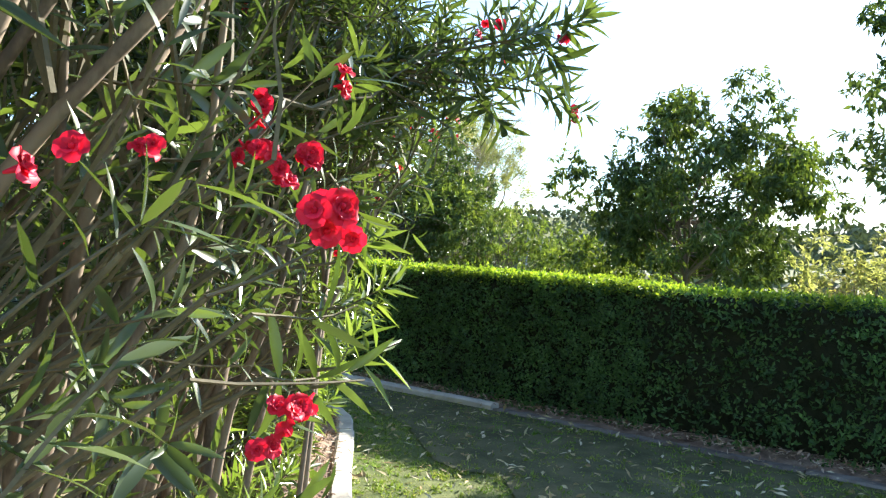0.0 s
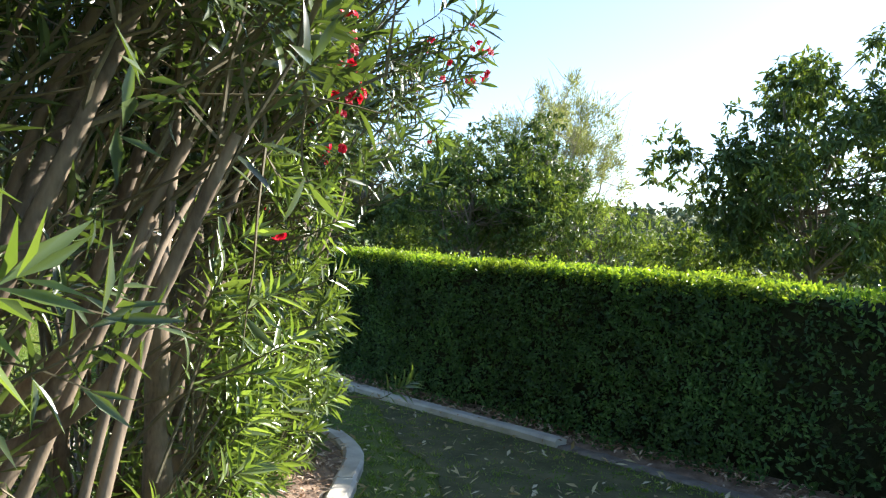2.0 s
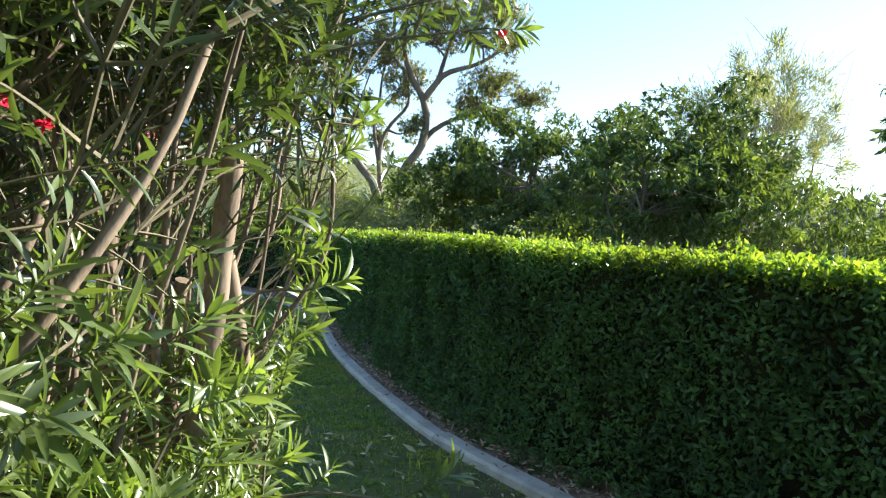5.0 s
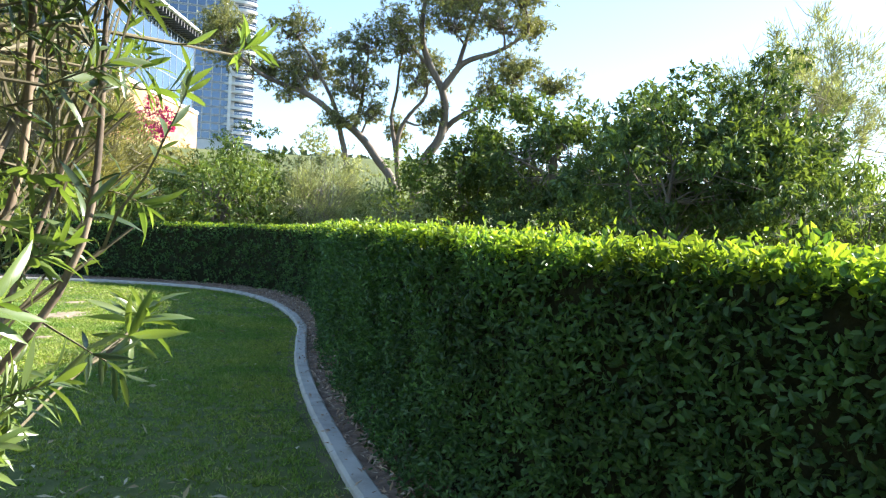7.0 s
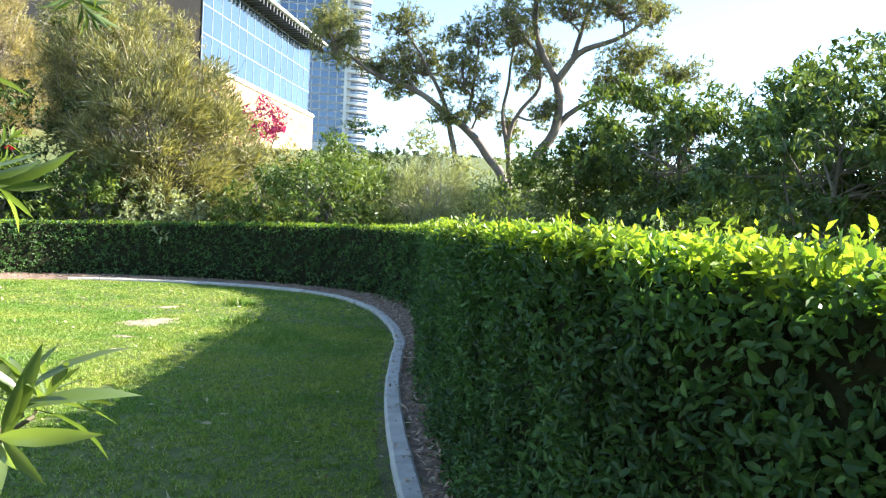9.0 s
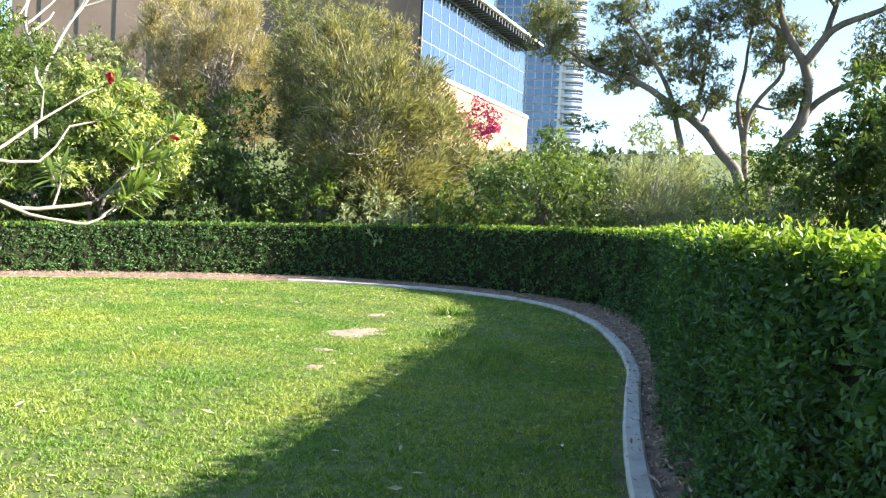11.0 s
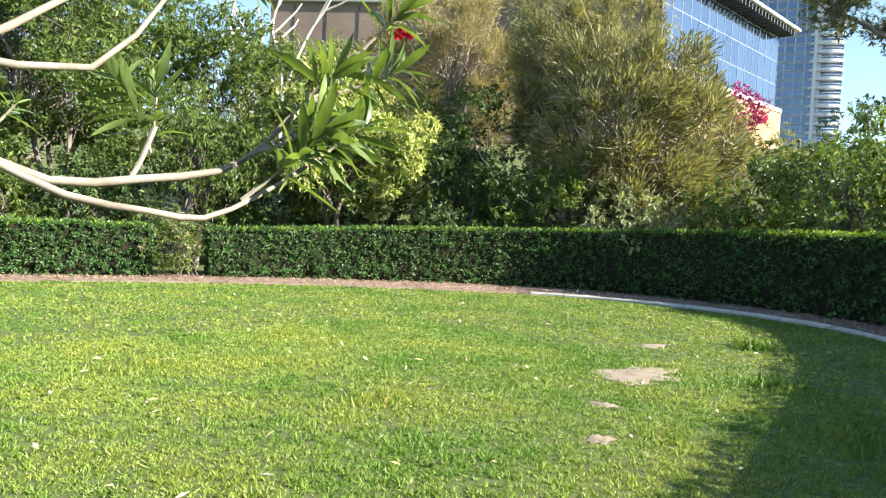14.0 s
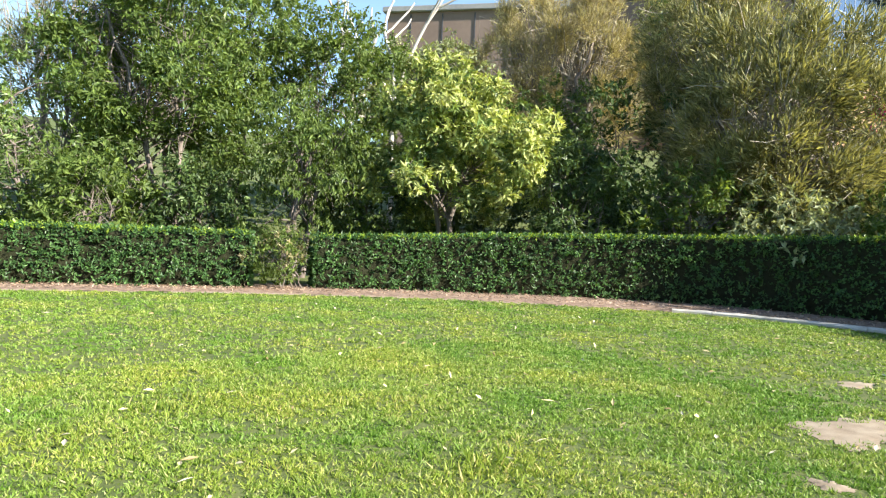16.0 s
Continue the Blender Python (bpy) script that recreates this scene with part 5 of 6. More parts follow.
for p, d in [((0.12, 1.18, 1.5), (0.5, 0.1, 0.3)), ((0.1, 1.15, 1.38), (0.6, 0.1, -0.1)), ((0.24, 1.5, 1.45), (0.7, 0.2, 0.0)), ((0.36, 1.7, 1.82), (0.5, 0.2, 0.3)), ((-0.14, 0.98, 1.46), (0.3, -0.1, 0.3)), ((0.0, 1.15, 1.56), (0.4, 0, 0.4)), ((-0.15, 0.98, 1.22), (0.3, 0.0, 0.5)),
             ((0.15, 1.8, 1.05), (0.6, 0.2, 0.3)), ((0.25, 1.9, 0.9), (0.6, 0.2, 0.1)), ((-0.05, 1.5, 0.8), (0.5, 0.0, 0.5)), ((0.3, 1.65, 1.3), (0.8, 0.3, -0.2))]:
    root = np.array([-0.75, 1.8, 0.35])
    tw = curve([root, root * 0.55 + np.array(p) * 0.45 + [0, 0, 0.12], p], 0.1)
    o1.twig.tube(tw, np.linspace(0.012, 0.005, len(tw)), 6, False)
    o1.spray(p, d, 8, 0.15)
for p, n in [((-0.06, 0.95, 1.64), 2), ((-0.14, 0.86, 1.6), 1), ((0.03, 1.3, 1.72), 3), ((0.26, 1.58, 1.86), 3), ((0.21, 1.59, 1.78), 3), ((0.27, 1.61, 1.78), 3), ((0.37, 1.61, 1.79), 4), ((0.29, 1.57, 1.73), 4), ((0.25, 1.01, 1.61), 4), ((0.285, 1.02, 1.6), 2), ((0.44, 1.64, 1.96), 3), ((0.29, 1.25, 1.3), 4), ((0.23, 1.23, 1.25), 3)]:
    o1.flower(p, (0.1, -0.9, 0.3), n, 0.018)
finish(o1)
o2 = oleander((-0.05, 3.7), "tall oleander with leaning stems and red flowers", 20, (0.5, 0.15, 0), 3.4, 34, 6, fill=1.5, bare=(0.8, 2.1, 0.5), inner=180)
fan_stems(o2, (0.05, 3.6), (0.4, 0.6), 8, 2.1, 0.3, 0.02)
for p, n in [((1.38, 2.89, 2.59), 3), ((1.78, 2.9, 2.58), 4), ((1.54, 3.03, 2.52), 2), ((1.93, 3.04, 2.29), 3)]:
    o2.flower(p, (0.1, -0.9, 0.1), n, 0.022)
for p, d in [((1.3, 2.9, 2.3), (0.6, -0.2, -0.3)), ((1.4, 2.8, 2.5), (0.6, -0.3, -0.1)), ((1.5, 3.0, 2.42), (0.7, -0.1, 0.1)), ((1.2, 3.0, 2.2), (0.6, -0.2, -0.4)), ((1.66, 2.95, 2.36), (0.7, 0.1, -0.2)), ((1.62, 2.85, 2.5), (0.6, 0.0, 0.3)), ((1.55, 2.9, 2.6), (0.5, -0.2, 0.2))]:
    tw = curve([(0.3, 3.4, 1.9), (0.85, 3.2, 2.35), p], 0.12)
    o2.twig.tube(tw, np.linspace(0.012, 0.005, len(tw)), 6, False)
    o2.spray(p, d, 9, 0.17, 0.035)
    for k in (0.5, 0.65, 0.8, 0.92):
        o2.spray(tw[int(len(tw) * k)], np.array(d) + rng.normal(scale=0.5, size=3), 6, 0.15, 0.03)
for p, d in NEAR_SPRAYS_A:
    tw = curve([(p[0] - 0.6, p[1] + 0.35, p[2] - 0.35), (p[0] - 0.28, p[1] + 0.2, p[2] - 0.08), p], 0.1)
    o2.twig.tube(tw, np.linspace(0.009, 0.005, len(tw)), 5, False)
    o2.spray(p, d, 7, 0.15, 0.025, True)
side_shoots(o2, (0.1, 2.7, 0.1), (1.0, 4.3, 0.5), 34)
finish(o2)
o3 = oleander((0.65, 5.6), "tall oleander with smooth brown stems", 20, (0.42, 0.2, 0), 3.5, 60, 5, fill=1.4, thick=0.022, bare=(1.1, 1.9, 0.45), inner=150, canopy=190)
fan_stems(o3, (0.7, 5.7), (0.45, 0.7), 12, 2.3, 0.3, 0.013)
for line, r in (([(0.7, 3.15, 0.05), (0.8, 3.3, 0.85), (0.9, 3.52, 1.42), (1.02, 3.85, 1.76), (1.12, 4.18, 2.09), (1.2, 4.45, 2.4)], 0.014), ([(0.75, 3.2, 0.05), (0.84, 3.4, 0.9), (0.92, 3.6, 1.4), (0.93, 3.84, 1.8), (0.9, 4.1, 2.4)], 0.02), ([(0.5, 3.4, 0.05), (0.62, 3.5, 0.8), (0.85, 3.75, 1.5), (0.98, 4.0, 1.95), (1.1, 4.3, 2.4)], 0.022), ([(0.35, 3.3, 0.05), (0.42, 3.45, 0.9), (0.6, 3.7, 1.7), (0.8, 4.1, 2.4)], 0.036)):
    o3.stem(line, r, r * 0.5, label="smooth grey-brown leaning stem")
for p, d in [((2.0, 5.8, 2.7), (0.6, 0.1, 0.2)), ((2.35, 5.9, 2.75), (0.7, 0.1, 0.2)), ((2.4, 6.2, 2.65), (0.7, 0.1, 0.2)), ((2.05, 6.3, 2.58), (0.6, 0.2, 0.1)), ((2.2, 6.0, 2.6), (0.6, -0.2, -0.1)), ((2.3, 5.75, 2.85), (0.5, -0.1, 0.4)), ((1.85, 5.6, 2.6), (0.6, -0.2, 0.0)), ((1.35, 4.55, 2.2), (0.5, -0.2, 0.1)), ((1.38, 5.4, 1.98), (0.5, -0.2, 0.1))]:
    tw = curve([(0.8, 5.5, 1.8), (1.35, 5.6, 2.3) if p[0] > 1.6 else (1.05, 5.0, 1.9), p], 0.12)
    o3.twig.tube(tw, np.linspace(0.012, 0.005, len(tw)), 5, False)
    o3.spray(p, d, 8, 0.14, 0.03)
    for k in (0.55, 0.75, 0.9):
        o3.spray(tw[int(len(tw) * k)], np.array(d) + rng.normal(scale=0.5, size=3), 6, 0.13, 0.03)
for p, n in [((1.53, 4.57, 2.28), 3), ((1.52, 4.67, 2.15), 4), ((1.54, 5.47, 2.04), 3), ((2.56, 5.99, 2.83), 4), ((2.14, 5.89, 2.78), 2), ((2.58, 6.29, 2.73), 3), ((2.22, 6.38, 2.64), 2), ((1.3, 4.87, 1.59), 2)]:
    o3.flower(p, (0.3, -0.9, 0.1), n, 0.02)
for p, n in [((1.5, 4.42, 2.12), 4), ((1.51, 4.45, 2.27), 3), ((1.49, 4.8, 1.97), 2), ((2.42, 5.65, 2.6), 2), ((2.3, 5.6, 2.74), 2), ((2.5, 5.72, 2.7), 2), ((2.2, 5.5, 2.58), 1), ((2.05, 5.4, 2.64), 1), ((1.95, 5.3, 2.44), 1), ((2.12, 5.42, 2.42), 1)]:
    tw = curve([(0.9, 5.2, 1.7), (p[0] * 0.6 + 0.36, p[1] + 0.15, p[2] - 0.22), p], 0.12)
    o3.twig.tube(tw, np.linspace(0.011, 0.004, len(tw)), 5, False)
    o3.spray(tw[-3], np.array([0.5, -0.2, 0.2]) + rng.normal(scale=0.25, size=3), 6, 0.13, 0.03)
    o3.spray(tw[len(tw) // 2], np.array([0.4, -0.2, 0.4]) + rng.normal(scale=0.3, size=3), 6, 0.13, 0.03)
    o3.flower(np.array(p) + [0.02, -0.05, 0.03], (0.3, -0.9, 0.1), n, 0.03)
side_shoots(o3, (0.95, 4.7, 0.1), (1.8, 6.5, 0.75), 80)
side_shoots(o3, (1.05, 4.2, 0.4), (1.6, 6.3, 1.4), 45)
for p, d in [((1.44, 5.45, 1.59), (0.4, -0.4, 0.4)), ((1.38, 5.43, 1.45), (0.5, -0.3, 0.2)), ((1.35, 5.4, 1.26), (0.4, -0.4, 0.4)), ((1.27, 5.48, 1.7), (0.4, -0.3, 0.6)), ((1.41, 5.75, 1.28), (0.5, -0.2, 0.4)), ((1.53, 5.88, 1.14), (0.5, -0.3, 0.5)), ((1.52, 5.54, 1.06), (0.5, -0.3, 0.3)),
             ((1.59, 6.21, 1.17), (0.5, -0.2, 0.4)), ((1.4, 5.27, 1.09), (0.5, -0.4, 0.3)), ((1.17, 4.1, 1.7), (0.3, -0.4, 0.3)), ((1.13, 4.29, 1.28), (0.5, -0.3, 0.4)), ((1.2, 4.27, 1.13), (0.5, -0.3, 0.4)), ((1.05, 4.2, 1.5), (0.4, -0.3, 0.4)), ((1.24, 4.04, 2.08), (0.4, -0.4, 0.2)), ((1.42, 5.7, 2.03), (0.4, -0.4, 0.3)), ((1.6, 6.16, 2.21), (0.5, -0.4, 0.3))]:
    tw = curve([(p[0] - 0.5, p[1] + 0.25, p[2] - 0.45), (p[0] - 0.25, p[1] + 0.12, p[2] - 0.15), p], 0.1)
    o3.twig.tube(tw, np.linspace(0.009, 0.005, len(tw)), 5, False)
    o3.spray(p, d, 7, 0.15, 0.026, True)
    o3.spray(tw[len(tw) // 2], np.array(d) + [0, 0, 0.4], 5, 0.13, 0.03, True)
for p, d in NEAR_SPRAYS_B:
    tw = curve([(p[0] - 0.6, p[1] + 0.3, p[2] - 0.35), (p[0] - 0.3, p[1] + 0.18, p[2] - 0.1), p], 0.1)
    o3.twig.tube(tw, np.linspace(0.009, 0.005, len(tw)), 5, False)
    o3.spray(p, d, 6, 0.12, 0.025, True)
for line, r in (([(0.9, 4.65, 0.03), (0.86, 4.62, 0.7), (0.83, 4.61, 1.25), (0.78, 4.65, 1.7), (0.85, 4.8, 2.2)], 0.058), ([(0.95, 5.05, 0.03), (0.9, 5.02, 0.7), (0.88, 5.03, 1.2), (0.94, 5.06, 1.55), (0.82, 5.2, 2.1)], 0.045), ([(0.86, 4.62, 0.8), (0.97, 4.66, 1.2), (1.04, 4.7, 1.55), (1.2, 4.85, 2.1)], 0.026),
                ([(0.78, 5.6, 0.03), (0.8, 5.62, 0.5), (0.76, 5.6, 0.95), (0.84, 5.66, 1.35), (0.8, 5.8, 1.9)], 0.055), ([(0.62, 5.42, 0.03), (0.6, 5.45, 0.6), (0.68, 5.42, 1.1), (0.6, 5.5, 1.7), (0.5, 5.6, 2.2)], 0.06), ([(0.95, 5.95, 0.03), (0.98, 5.9, 0.45), (1.06, 5.95, 0.9), (1.02, 6.1, 1.5)], 0.042),
                ([(0.78, 5.6, 0.5), (0.9, 5.5, 0.85), (1.0, 5.48, 1.25), (1.16, 5.4, 1.7)], 0.03), ([(0.42, 5.2, 0.03), (0.4, 5.15, 0.7), (0.46, 5.1, 1.3), (0.4, 5.2, 2.0)], 0.05)):
    o3.stem(line, r, r * 0.7, label="thick crooked grey-brown trunk")
finish(o3)
o4 = oleander((1.15, 7.1), "tall oleander with cut-back trunks and fresh shoots", 19, (0.14, 0.2, 0), 3.6, 60, 3, fill=1.4, thick=0.02, bare=(1.1, 2.0, 0.35), inner=130, canopy=210)
fan_stems(o4, (1.05, 7.0), (0.45, 0.5), 18, 2.4, 0.18, 0.013)
stub = o4.stem([(1.42, 7.2, 0.05), (1.42, 7.15, 0.6), (1.5, 7.05, 1.15), (1.56, 7.0, 1.78)], 0.055, 0.045, label="thick trunk sawn off at head height")
part("cut_face", Geo().tube([stub[-1], stub[-1] + unit(stub[-1] - stub[-2]) * 0.006], 0.043, 10), CUT, o4.top, "pale sawn wood").matrix_parent_inverse = o4.inv
o4.stem([(1.55, 7.35, 0.05), (1.6, 7.4, 0.5), (1.5, 7.5, 1.0), (1.45, 7.4, 1.4)], 0.05, 0.04, label="thick trunk sawn off at chest height")
for root, p, d, n in [((1.5, 7.3, 0.3), (2.25, 7.2, 0.42), (0.8, 0.0, 0.5), 9), ((1.3, 8.0, 2.0), (0.55, 10.2, 2.5), (-0.1, 0.9, -0.1), 8),
                     ((1.3, 8.0, 2.0), (0.95, 9.8, 2.45), (0.2, 0.8, 0.2), 8), ((1.35, 7.5, 0.9), (1.2, 8.3, 1.4), (0.0, 0.8, 0.3), 7)]:
    tw = curve([root, (np.array(root) + p) / 2 + [0, 0, 0.06], p], 0.1)
    o4.twig.tube(tw, np.linspace(0.011, 0.005, len(tw)), 6, False)
    o4.spray(p, d, n, 0.16, 0.03, True)
    o4.spray(tw[len(tw) // 2], np.array(d) + [0.2, 0.2, 0.6], 5, 0.12, 0.03, True)
side_shoots(o4, (0.9, 6.3, 0.1), (1.7, 7.9, 0.95), 110)
for root, p, d in [((1.2, 7.4, 1.3), (1.6, 7.7, 1.62), (0.4, 0.3, 0.1)), ((1.2, 7.4, 1.2), (1.62, 7.65, 1.5), (0.4, 0.2, -0.2)), ((1.2, 7.4, 1.0), (1.65, 7.65, 1.36), (0.4, 0.2, 0.2)), ((1.3, 7.4, 0.6), (1.66, 7.65, 1.0), (0.4, 0.2, 0.1)), ((1.2, 7.4, 1.7), (1.8, 7.6, 1.85), (0.5, 0.1, 0.2)),
                   ((1.2, 7.5, 1.8), (1.7, 8.1, 2.0), (0.3, 0.5, 0.3)), ((1.2, 7.5, 1.8), (1.75, 8.3, 1.98), (0.3, 0.6, 0.0)), ((1.2, 7.5, 1.9), (1.85, 9.0, 2.28), (0.3, 0.6, 0.2)), ((1.2, 7.6, 1.9), (1.9, 8.2, 2.12), (0.5, 0.3, 0.1)), ((1.5, 7.1, 1.1), (1.85, 7.05, 1.28), (0.6, 0.1, 0.2)),
                   ((1.2, 7.3, 2.0), (2.55, 7.55, 2.5), (0.7, 0.2, 0.0)), ((1.2, 7.3, 2.0), (2.45, 7.35, 2.6), (0.7, 0.1, 0.2)), ((1.0, 7.7, 1.6), (1.6, 8.35, 1.62), (0.4, 0.3, 0.0))]:
    tw = curve([root, (np.array(root) + p) / 2 + [0, 0, 0.08], p], 0.1)
    o4.twig.tube(tw, np.linspace(0.01, 0.005, len(tw)), 5, False)
    o4.spray(p, d, 8, 0.15, 0.022, True)
for p, d in [((1.6, 8.7, 1.08), (0.05, -0.15, 0.6)), ((1.58, 8.76, 1.06), (0.1, 0.2, 0.4)), ((1.6, 8.66, 1.04), (0.1, -0.5, 0.1))]:
    o4.twig.tube(curve([(1.4, 7.8, 0.6), (1.5, 8.3, 0.9), p], 0.1), 0.006, 5, False)
    o4.spray(p, d, 4, 0.21, 0.016, True)
o4.flower((2.63, 7.6, 2.5), (0, -1, 0), 1, 0.01)
for line, r in (([(1.1, 7.0, 0.03), (1.08, 6.95, 0.5), (1.15, 6.9, 1.0), (1.12, 6.95, 1.6)], 0.045), ([(0.95, 7.2, 0.03), (0.98, 7.15, 0.6), (0.9, 7.1, 1.2), (0.95, 7.0, 1.8)], 0.04), ([(1.3, 7.3, 0.03), (1.34, 7.25, 0.5), (1.28, 7.2, 0.95), (1.36, 7.1, 1.3)], 0.038)):
    o4.stem(line, r, r * 0.75, label="thick crooked grey-brown trunk")
finish(o4)
o5 = oleander((-2.35, 9.2), "oleander with long pale arching branches over the lawn", 12, (-0.1, -0.2, 0), 3.0, 10, 0, canopy=0)
o5.twig_bark = PALE_BARK
o5.stem([(-2.3, 9.3, 0.1), (-2.2, 9.7, 0.9), (-1.85, 10.3, 1.55), (-1.5, 10.72, 1.73), (-1.4, 10.95, 1.62), (-1.34, 11.13, 1.54), (-1.28, 11.3, 1.555), (-1.25, 11.47, 1.585), (-1.25, 11.57, 1.64), (-1.25, 11.72, 1.78), (-1.24, 11.84, 1.9)], 0.018, 0.006, PALE_BARK, label="long pale arching branch")
o5.stem([(-1.38, 11.0, 1.59), (-1.27, 11.14, 1.51), (-1.19, 11.28, 1.485), (-1.18, 11.4, 1.475), (-1.19, 11.54, 1.53), (-1.19, 11.66, 1.6)], 0.0095, 0.005, PALE_BARK, label="pale lower branch")
o5.stem([(-1.47, 10.72, 1.74), (-1.36, 10.95, 1.78), (-1.36, 11.25, 2.0), (-1.33, 11.48, 2.17)], 0.011, 0.005, PALE_BARK, label="pale upper branch")
o5.stem([(-1.37, 10.92, 1.775), (-1.28, 11.19, 1.78), (-1.29, 11.36, 1.98)], 0.009, 0.005, PALE_BARK)
o5.stem([(-1.9, 10.2, 1.45), (-1.6, 10.7, 1.42), (-1.5, 10.95, 1.47)], 0.009, 0.004, PALE_BARK)
for a, b, n, L in [((-1.24, 11.84, 1.9), (-1.2, 11.9, 1.98), 9, 0.15), ((-1.19, 11.66, 1.6), (-1.17, 11.74, 1.66), 9, 0.14), ((-1.33, 11.48, 2.17), (-1.3, 11.6, 2.25), 8, 0.12), ((-1.29, 11.36, 1.98), (-1.25, 11.5, 2.03), 7, 0.12), ((-1.25, 11.5, 1.6), (-1.2, 11.62, 1.68), 7, 0.14), ((-1.25, 11.72, 1.78), (-1.18, 11.84, 1.84), 8, 0.14),
                   ((-1.19, 11.5, 1.52), (-1.15, 11.56, 1.58), 9, 0.16), ((-1.24, 11.55, 1.63), (-1.18, 11.6, 1.66), 9, 0.16), ((-1.25, 11.62, 1.69), (-1.2, 11.7, 1.8), 8, 0.15),
                   ((-1.39, 11.0, 1.6), (-1.38, 11.05, 1.66), 3, 0.08), ((-1.36, 11.25, 2.0), (-1.42, 11.3, 2.12), 6, 0.11)]:
    tw = curve([a, b], 0.04)
    o5.twig.tube(tw, np.linspace(0.006, 0.004, len(tw)), 6, False)
    o5.spray(b, np.array(b) - np.array(a), n, L, 0.014, True)
o5.twig.tube(curve([(-1.29, 11.28, 1.55), (-1.32, 11.32, 1.6), (-1.34, 11.36, 1.68)], 0.05), 0.006, 6, False)
o5.spray((-1.34, 11.35, 1.62), (-0.05, 0.05, 1), 9, 0.11, 0.02, True)
o5.spray((-1.35, 11.36, 1.64), (0.1, 0.1, 1), 8, 0.11, 0.018, True)
for p in [(-1.17, 11.96, 2.0), (-1.3, 11.6, 2.28)]:
    o5.flower(p, (0.6, -0.6, 0.3), 2, 0.012)
o5.finish(lambda p: p[1], lambda p: p[0] < -1.0 or p[2] > 2.3)

# ---------------------------------------------------------------- buildings
PANE = glass_mat("blue_facade_glass", (0.16, 0.225, 0.31))
PANE_DARK = glass_mat("tower_glass", (0.16, 0.22, 0.32), 0.1, 0.5)
MULLION = rough_mat("grey_aluminium", [(0.3, (0.14, 0.17, 0.22)), (0.9, (0.24, 0.28, 0.34))], 2, 20, 0.5, 0.1, 0.002, metal=0.5)
DARK_METAL = rough_mat("dark_louvre", [(0.3, (0.03, 0.03, 0.035)), (0.9, (0.07, 0.07, 0.075))], 2, 20, 0.6)
RENDERED = rough_mat("white_render", [(0.3, (0.5, 0.51, 0.52)), (0.9, (0.68, 0.68, 0.68))], 0.2, 4, 0.8)
SANDSTONE = rough_mat("orange_sandstone", [(0.3, (0.26, 0.13, 0.065)), (0.6, (0.4, 0.225, 0.12)), (0.9, (0.5, 0.33, 0.2))], 0.4, 4, 0.9, 0.5, 0.05, (1, 1, 2))
BROWN = rough_mat("brown_cladding", [(0.3, (0.13, 0.09, 0.07)), (0.9, (0.22, 0.16, 0.125))], 0.2, 3, 0.8)
ROOFING = rough_mat("grey_roofing", [(0.3, (0.16, 0.16, 0.16)), (0.9, (0.3, 0.3, 0.29))], 0.5, 6, 0.8)


def glass_building():
    """A long glazed block on a sandstone base, its eaves carried out on dark louvres."""
    b = thing("glass_office_building", (-55, 94, height(-55, 94)), "office block of blue glass above an orange sandstone base", "building")
    inv = Matrix.Translation(-b.location)

    def p(name, bm, mat, label=""):
        ob = part(name, bm, mat, b, label); ob.matrix_parent_inverse = inv
        return ob
    x, y0, y1, z0, z1 = -35.2, 79.0, 110.6, 17.6, 27.3
    p("wall", box((39.6, y1 - y0 - 0.2, z1 - z0), (x - 20.1, (y0 + y1) / 2, (z0 + z1) / 2)), BROWN, "dark brown end wall")
    p("base_wall", box((41, y1 - y0 + 1, 16), (x - 19.7, (y0 + y1) / 2, z0 - 8.0), 0.15), SANDSTONE, "orange sandstone base")
    p("parapet", box((0.5, y1 - y0 + 0.4, 0.5), (x + 0.75, (y0 + y1) / 2, z0 + 0.05), 0.05), RENDERED, "pale ledge")
    cols, rows = 15, 3
    w, h = (y1 - y0) / cols, (z1 - z0 - 0.9) / rows
    pane = box((0.06, w - 0.1, h - 0.1))
    me = bpy.data.meshes.new("pane"); pane.to_mesh(me); pane.free(); me.materials.append(PANE)
    for c in range(cols):
        for r in range(rows):
            ob = part("pane", me, None, b); ob.matrix_parent_inverse = inv
            ob.location = (x + 0.02, y0 + (c + 0.5) * w, z0 + 0.5 + (r + 0.5) * h)
    for c in range(cols + 1):
        p("mullion", box((0.1, 0.1, z1 - z0 - 0.5), (x + 0.03, y0 + c * w, (z0 + z1) / 2)), MULLION)
    for r in range(rows + 1):
        p("transom", box((0.09, y1 - y0, 0.12), (x + 0.025, (y0 + y1) / 2, z0 + 0.5 + r * h)), MULLION)
    p("roof", box((43, y1 - y0 + 2.4, 0.35), (x - 19.2, (y0 + y1) / 2 + 0.4, z1 + 0.75), 0.05), RENDERED, "pale roof slab with deep eaves")
    for k in range(32):
        p("louvre", box((2.0, 0.25, 0.75), (x + 1.0, y0 + 0.5 + k * 1.0, z1 + 0.18)), DARK_METAL, "dark eaves louvre" if k == 0 else "")
    p("planter", box((0.8, y1 - y0, 0.4), (x - 1, (y0 + y1) / 2, z1 + 1.1), 0.05), ROOFING)
    g = Geo()
    for k in range(60):
        clump_leaves(g, np.array([x - 1 + rng.normal(scale=0.3), rng.uniform(y0, y1), z1 + 1.6 + 0.4 * rng.random()]), rng.uniform(0.4, 1.0), 60, 0.35, 0.3, 0.3)
    part("roof_planting", g, GREEN, b, "shrubs in the roof planter", "stuff").matrix_parent_inverse = inv


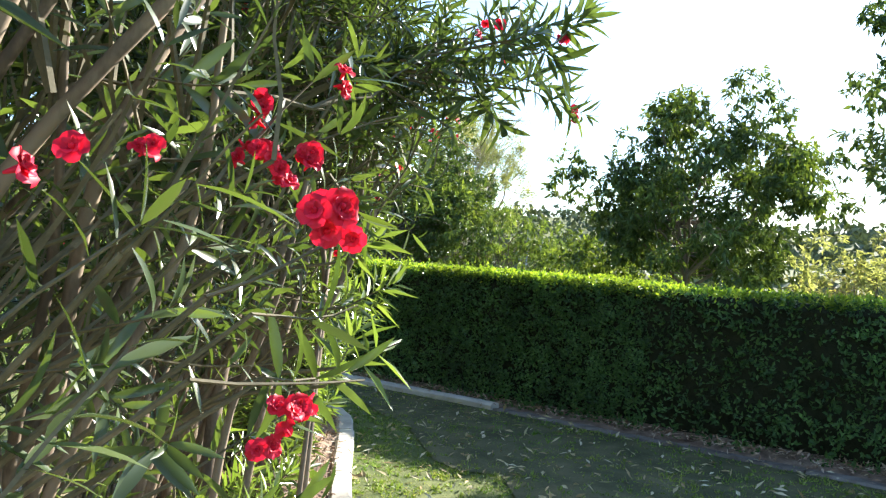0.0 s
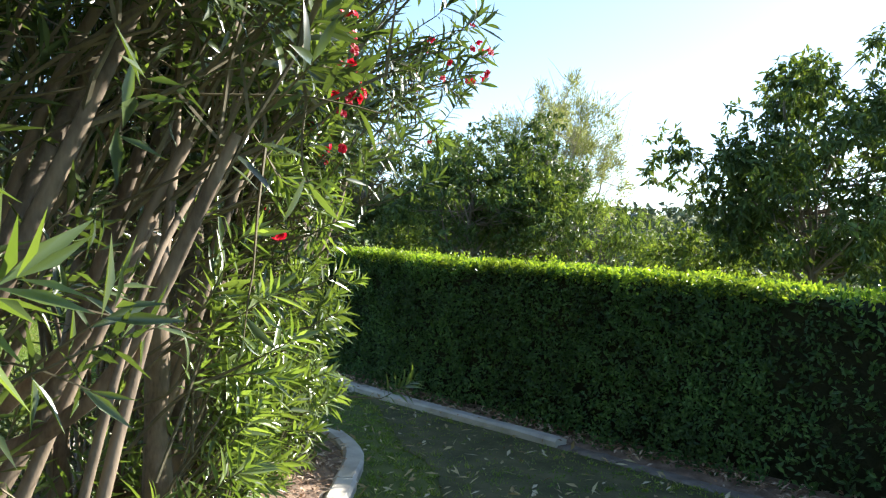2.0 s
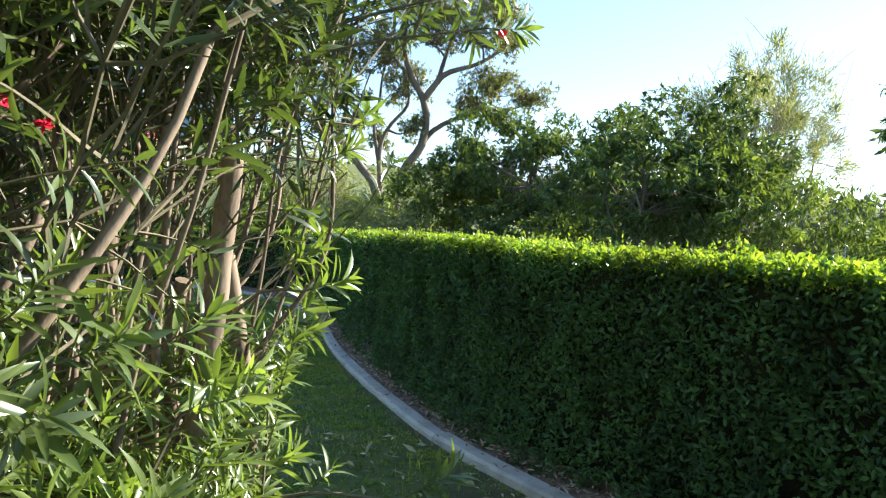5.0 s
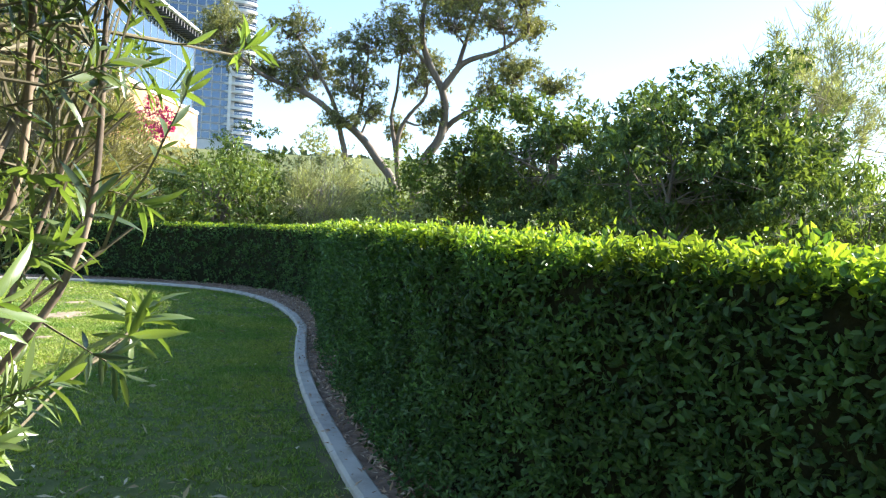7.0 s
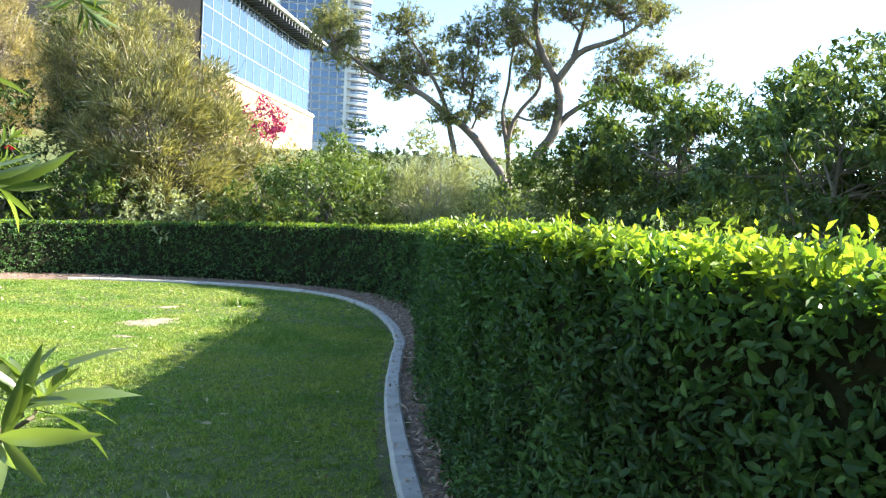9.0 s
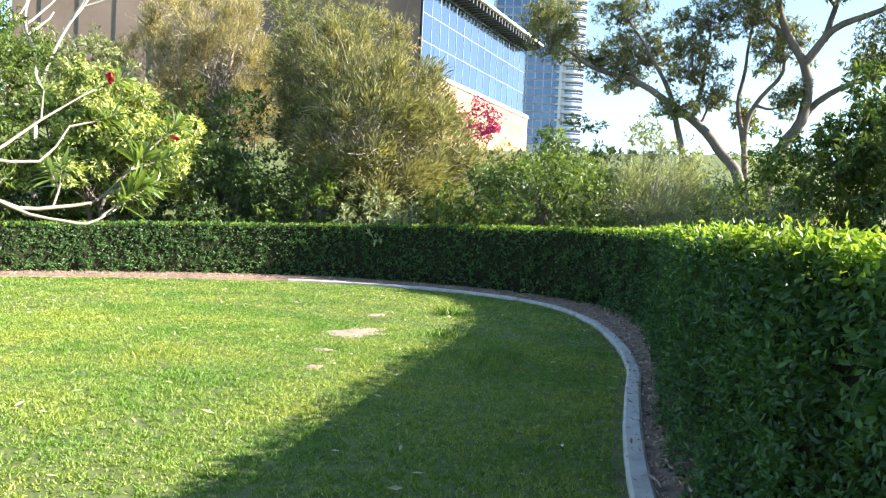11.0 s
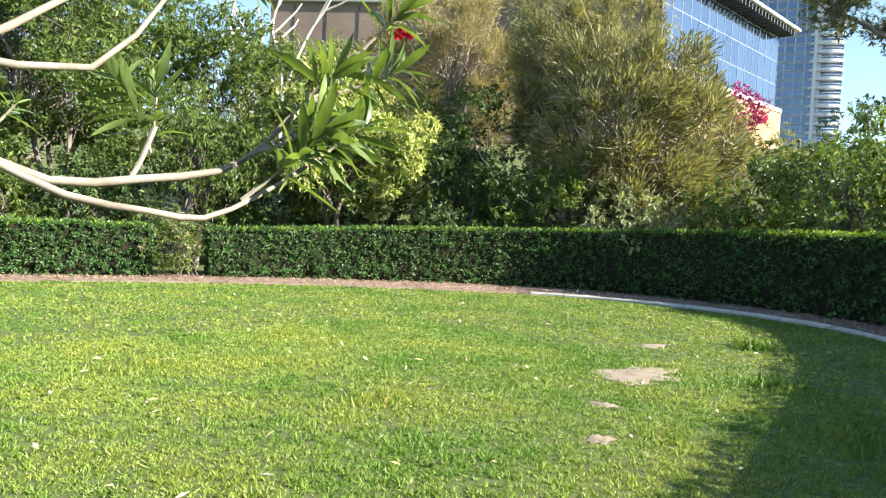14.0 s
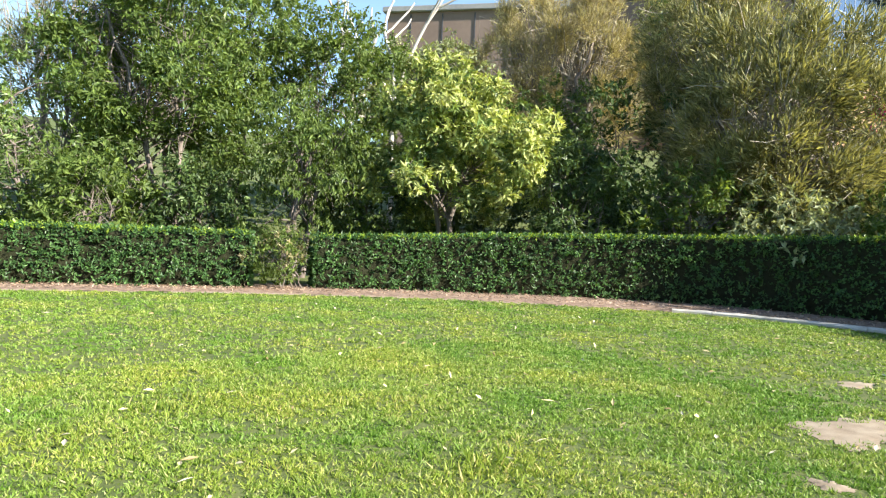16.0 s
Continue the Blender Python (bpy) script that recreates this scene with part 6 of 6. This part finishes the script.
def tower():
    """A tall apartment tower: glazed bays on one side, curved white balconies on the other."""
    cx, cy = -96.0, 292.0
    b = thing("apartment_tower", (cx, cy, height(cx, cy)), "tall apartment tower with white balconies and blue glass", "building")
    b.rotation_euler = (0, 0, radians(19))
    half, high, floor_h = 18.0, 130.0, 3.15
    part("core", box((2 * half - 7, 22, high), (-3.5, 11.4, high / 2), 0.2), RENDERED, b)
    part("fin", box((1.2, 2.0, high), (9.0, -0.9, high / 2), 0.1), RENDERED, b, "white vertical fin")
    part("fin", box((1.0, 1.2, high), (-half, -0.3, high / 2), 0.1), RENDERED, b)
    part("balcony_core", box((9, 18, high), (half - 4.5, 10.5, high / 2)), PANE_DARK, b, "dark glazing behind the balconies")
    cols = 8
    w = (half + 8.4) / cols
    pane = box((w - 0.45, 0.2, floor_h - 0.8))
    me = bpy.data.meshes.new("window"); pane.to_mesh(me); pane.free(); me.materials.append(PANE_DARK)
    n = int(high / floor_h)
    bm = bmesh.new()
    bmesh.ops.create_cone(bm, cap_ends=True, segments=24, radius1=1, radius2=1, depth=1, matrix=Matrix.Diagonal((5.7, 3.4, 1.0, 1)))
    slab = bpy.data.meshes.new("balcony"); bm.to_mesh(slab); bm.free(); slab.materials.append(RENDERED)
    ang = np.linspace(math.pi, 2 * math.pi, 13)
    rail = Geo().tube(np.column_stack([5.5 * np.cos(ang), 3.2 * np.sin(ang), np.full(13, 1.3)]), 0.08, 4).mesh("railing", RENDERED)
    for f in range(3, n):
        z = (f + 0.5) * floor_h
        for c in range(cols):
            part("window", me, None, b).location = (-half + 0.6 + (c + 0.5) * w, 0.33, z)
        bal = part("balcony", slab, None, b)
        bal.location = (half - 5.5, 1.5, f * floor_h)
        part("railing", rail, None, bal, "pale balcony rail")
        part("floor_band", box((half + 8.6, 0.3, 0.3), (-half / 2 + 4.6, 0.32, f * floor_h)), MULLION, b)
    part("roof", box((2 * half - 4, 20, 1.5), (-2, 11, high + 0.7), 0.2), ROOFING, b)


def brown_hall():
    """A plain brown clad hall on top of the bank."""
    b = thing("brown_hall", (-55.8, 61.8, height(-55.8, 61.8)), "plain brown clad hall with a flat roof", "building")
    b.rotation_euler = (0, 0, radians(37))
    z0 = 21.4 - 16.0 - height(-55.8, 61.8)
    part("wall", box((19.5, 14, 15.5), (0, 0, 7.75 + z0)), BROWN, b)
    part("roof", box((20.3, 14.8, 0.5), (0, 0, 15.75 + z0), 0.06), ROOFING, b, "grey roof edge")
    for k in range(6):
        part("cladding_joint", box((0.12, 0.1, 15.3), (-7.5 + 3 * k, -7.02, 7.65 + z0)), DARK_METAL, b)


glass_building()
tower()
brown_hall()

def build_tufts():
    """Rank uncut grass tufts and weeds."""
    g = Geo()
    for x, y, r, n, h in ((-3.3, 20.6, 0.3, 300, 0.15), (-1.1, 16.65, 0.5, 420, 0.09), (-2.1, 15.6, 0.3, 150, 0.07), (-2.9, 16.6, 0.4, 150, 0.06), (-3.9, 17.2, 0.3, 100, 0.06), (-6.4, 13.6, 0.5, 260, 0.08), (-4.2, 14.6, 0.4, 260, 0.08), (-2.2, 18.2, 0.3, 260, 0.12)):
        p = np.column_stack([x + rng.normal(scale=r * 0.5, size=n), y + rng.normal(scale=r * 0.5, size=n), np.zeros(n)])
        d = rng.normal(scale=0.5, size=(n, 3)) + [0, 0, 1]
        g.leaves(p, d, rand_dirs(n), h * rng.uniform(0.4, 1.3, n), 0.008, 0.1, 0.25)
    tagged(part("grass_tufts", g, GRASS, None, "rank uncut grass tufts in the lawn"), category="grass", kind="stuff")


build_tufts()


def mast():
    """A lamp mast far off in the valley."""
    x, y = 74.5, 131.8
    b = thing("lamp_mast", (x, y, height(x, y)), "thin grey lamp mast far across the valley", "street lamp")
    part("pole", Geo().tube([(0, 0, -0.5), (0, 0, 6), (0, 0, 11.5 - height(x, y))], [0.22, 0.18, 0.12], 8), MULLION, b, smooth=True)
    part("lamp_arm", Geo().tube([(0, 0, 11.4 - height(x, y)), (1.6, -0.8, 11.8 - height(x, y))], 0.12, 6), MULLION, b)


mast()

# ---------------------------------------------------------------- turf, the most pieces last
build_grass()
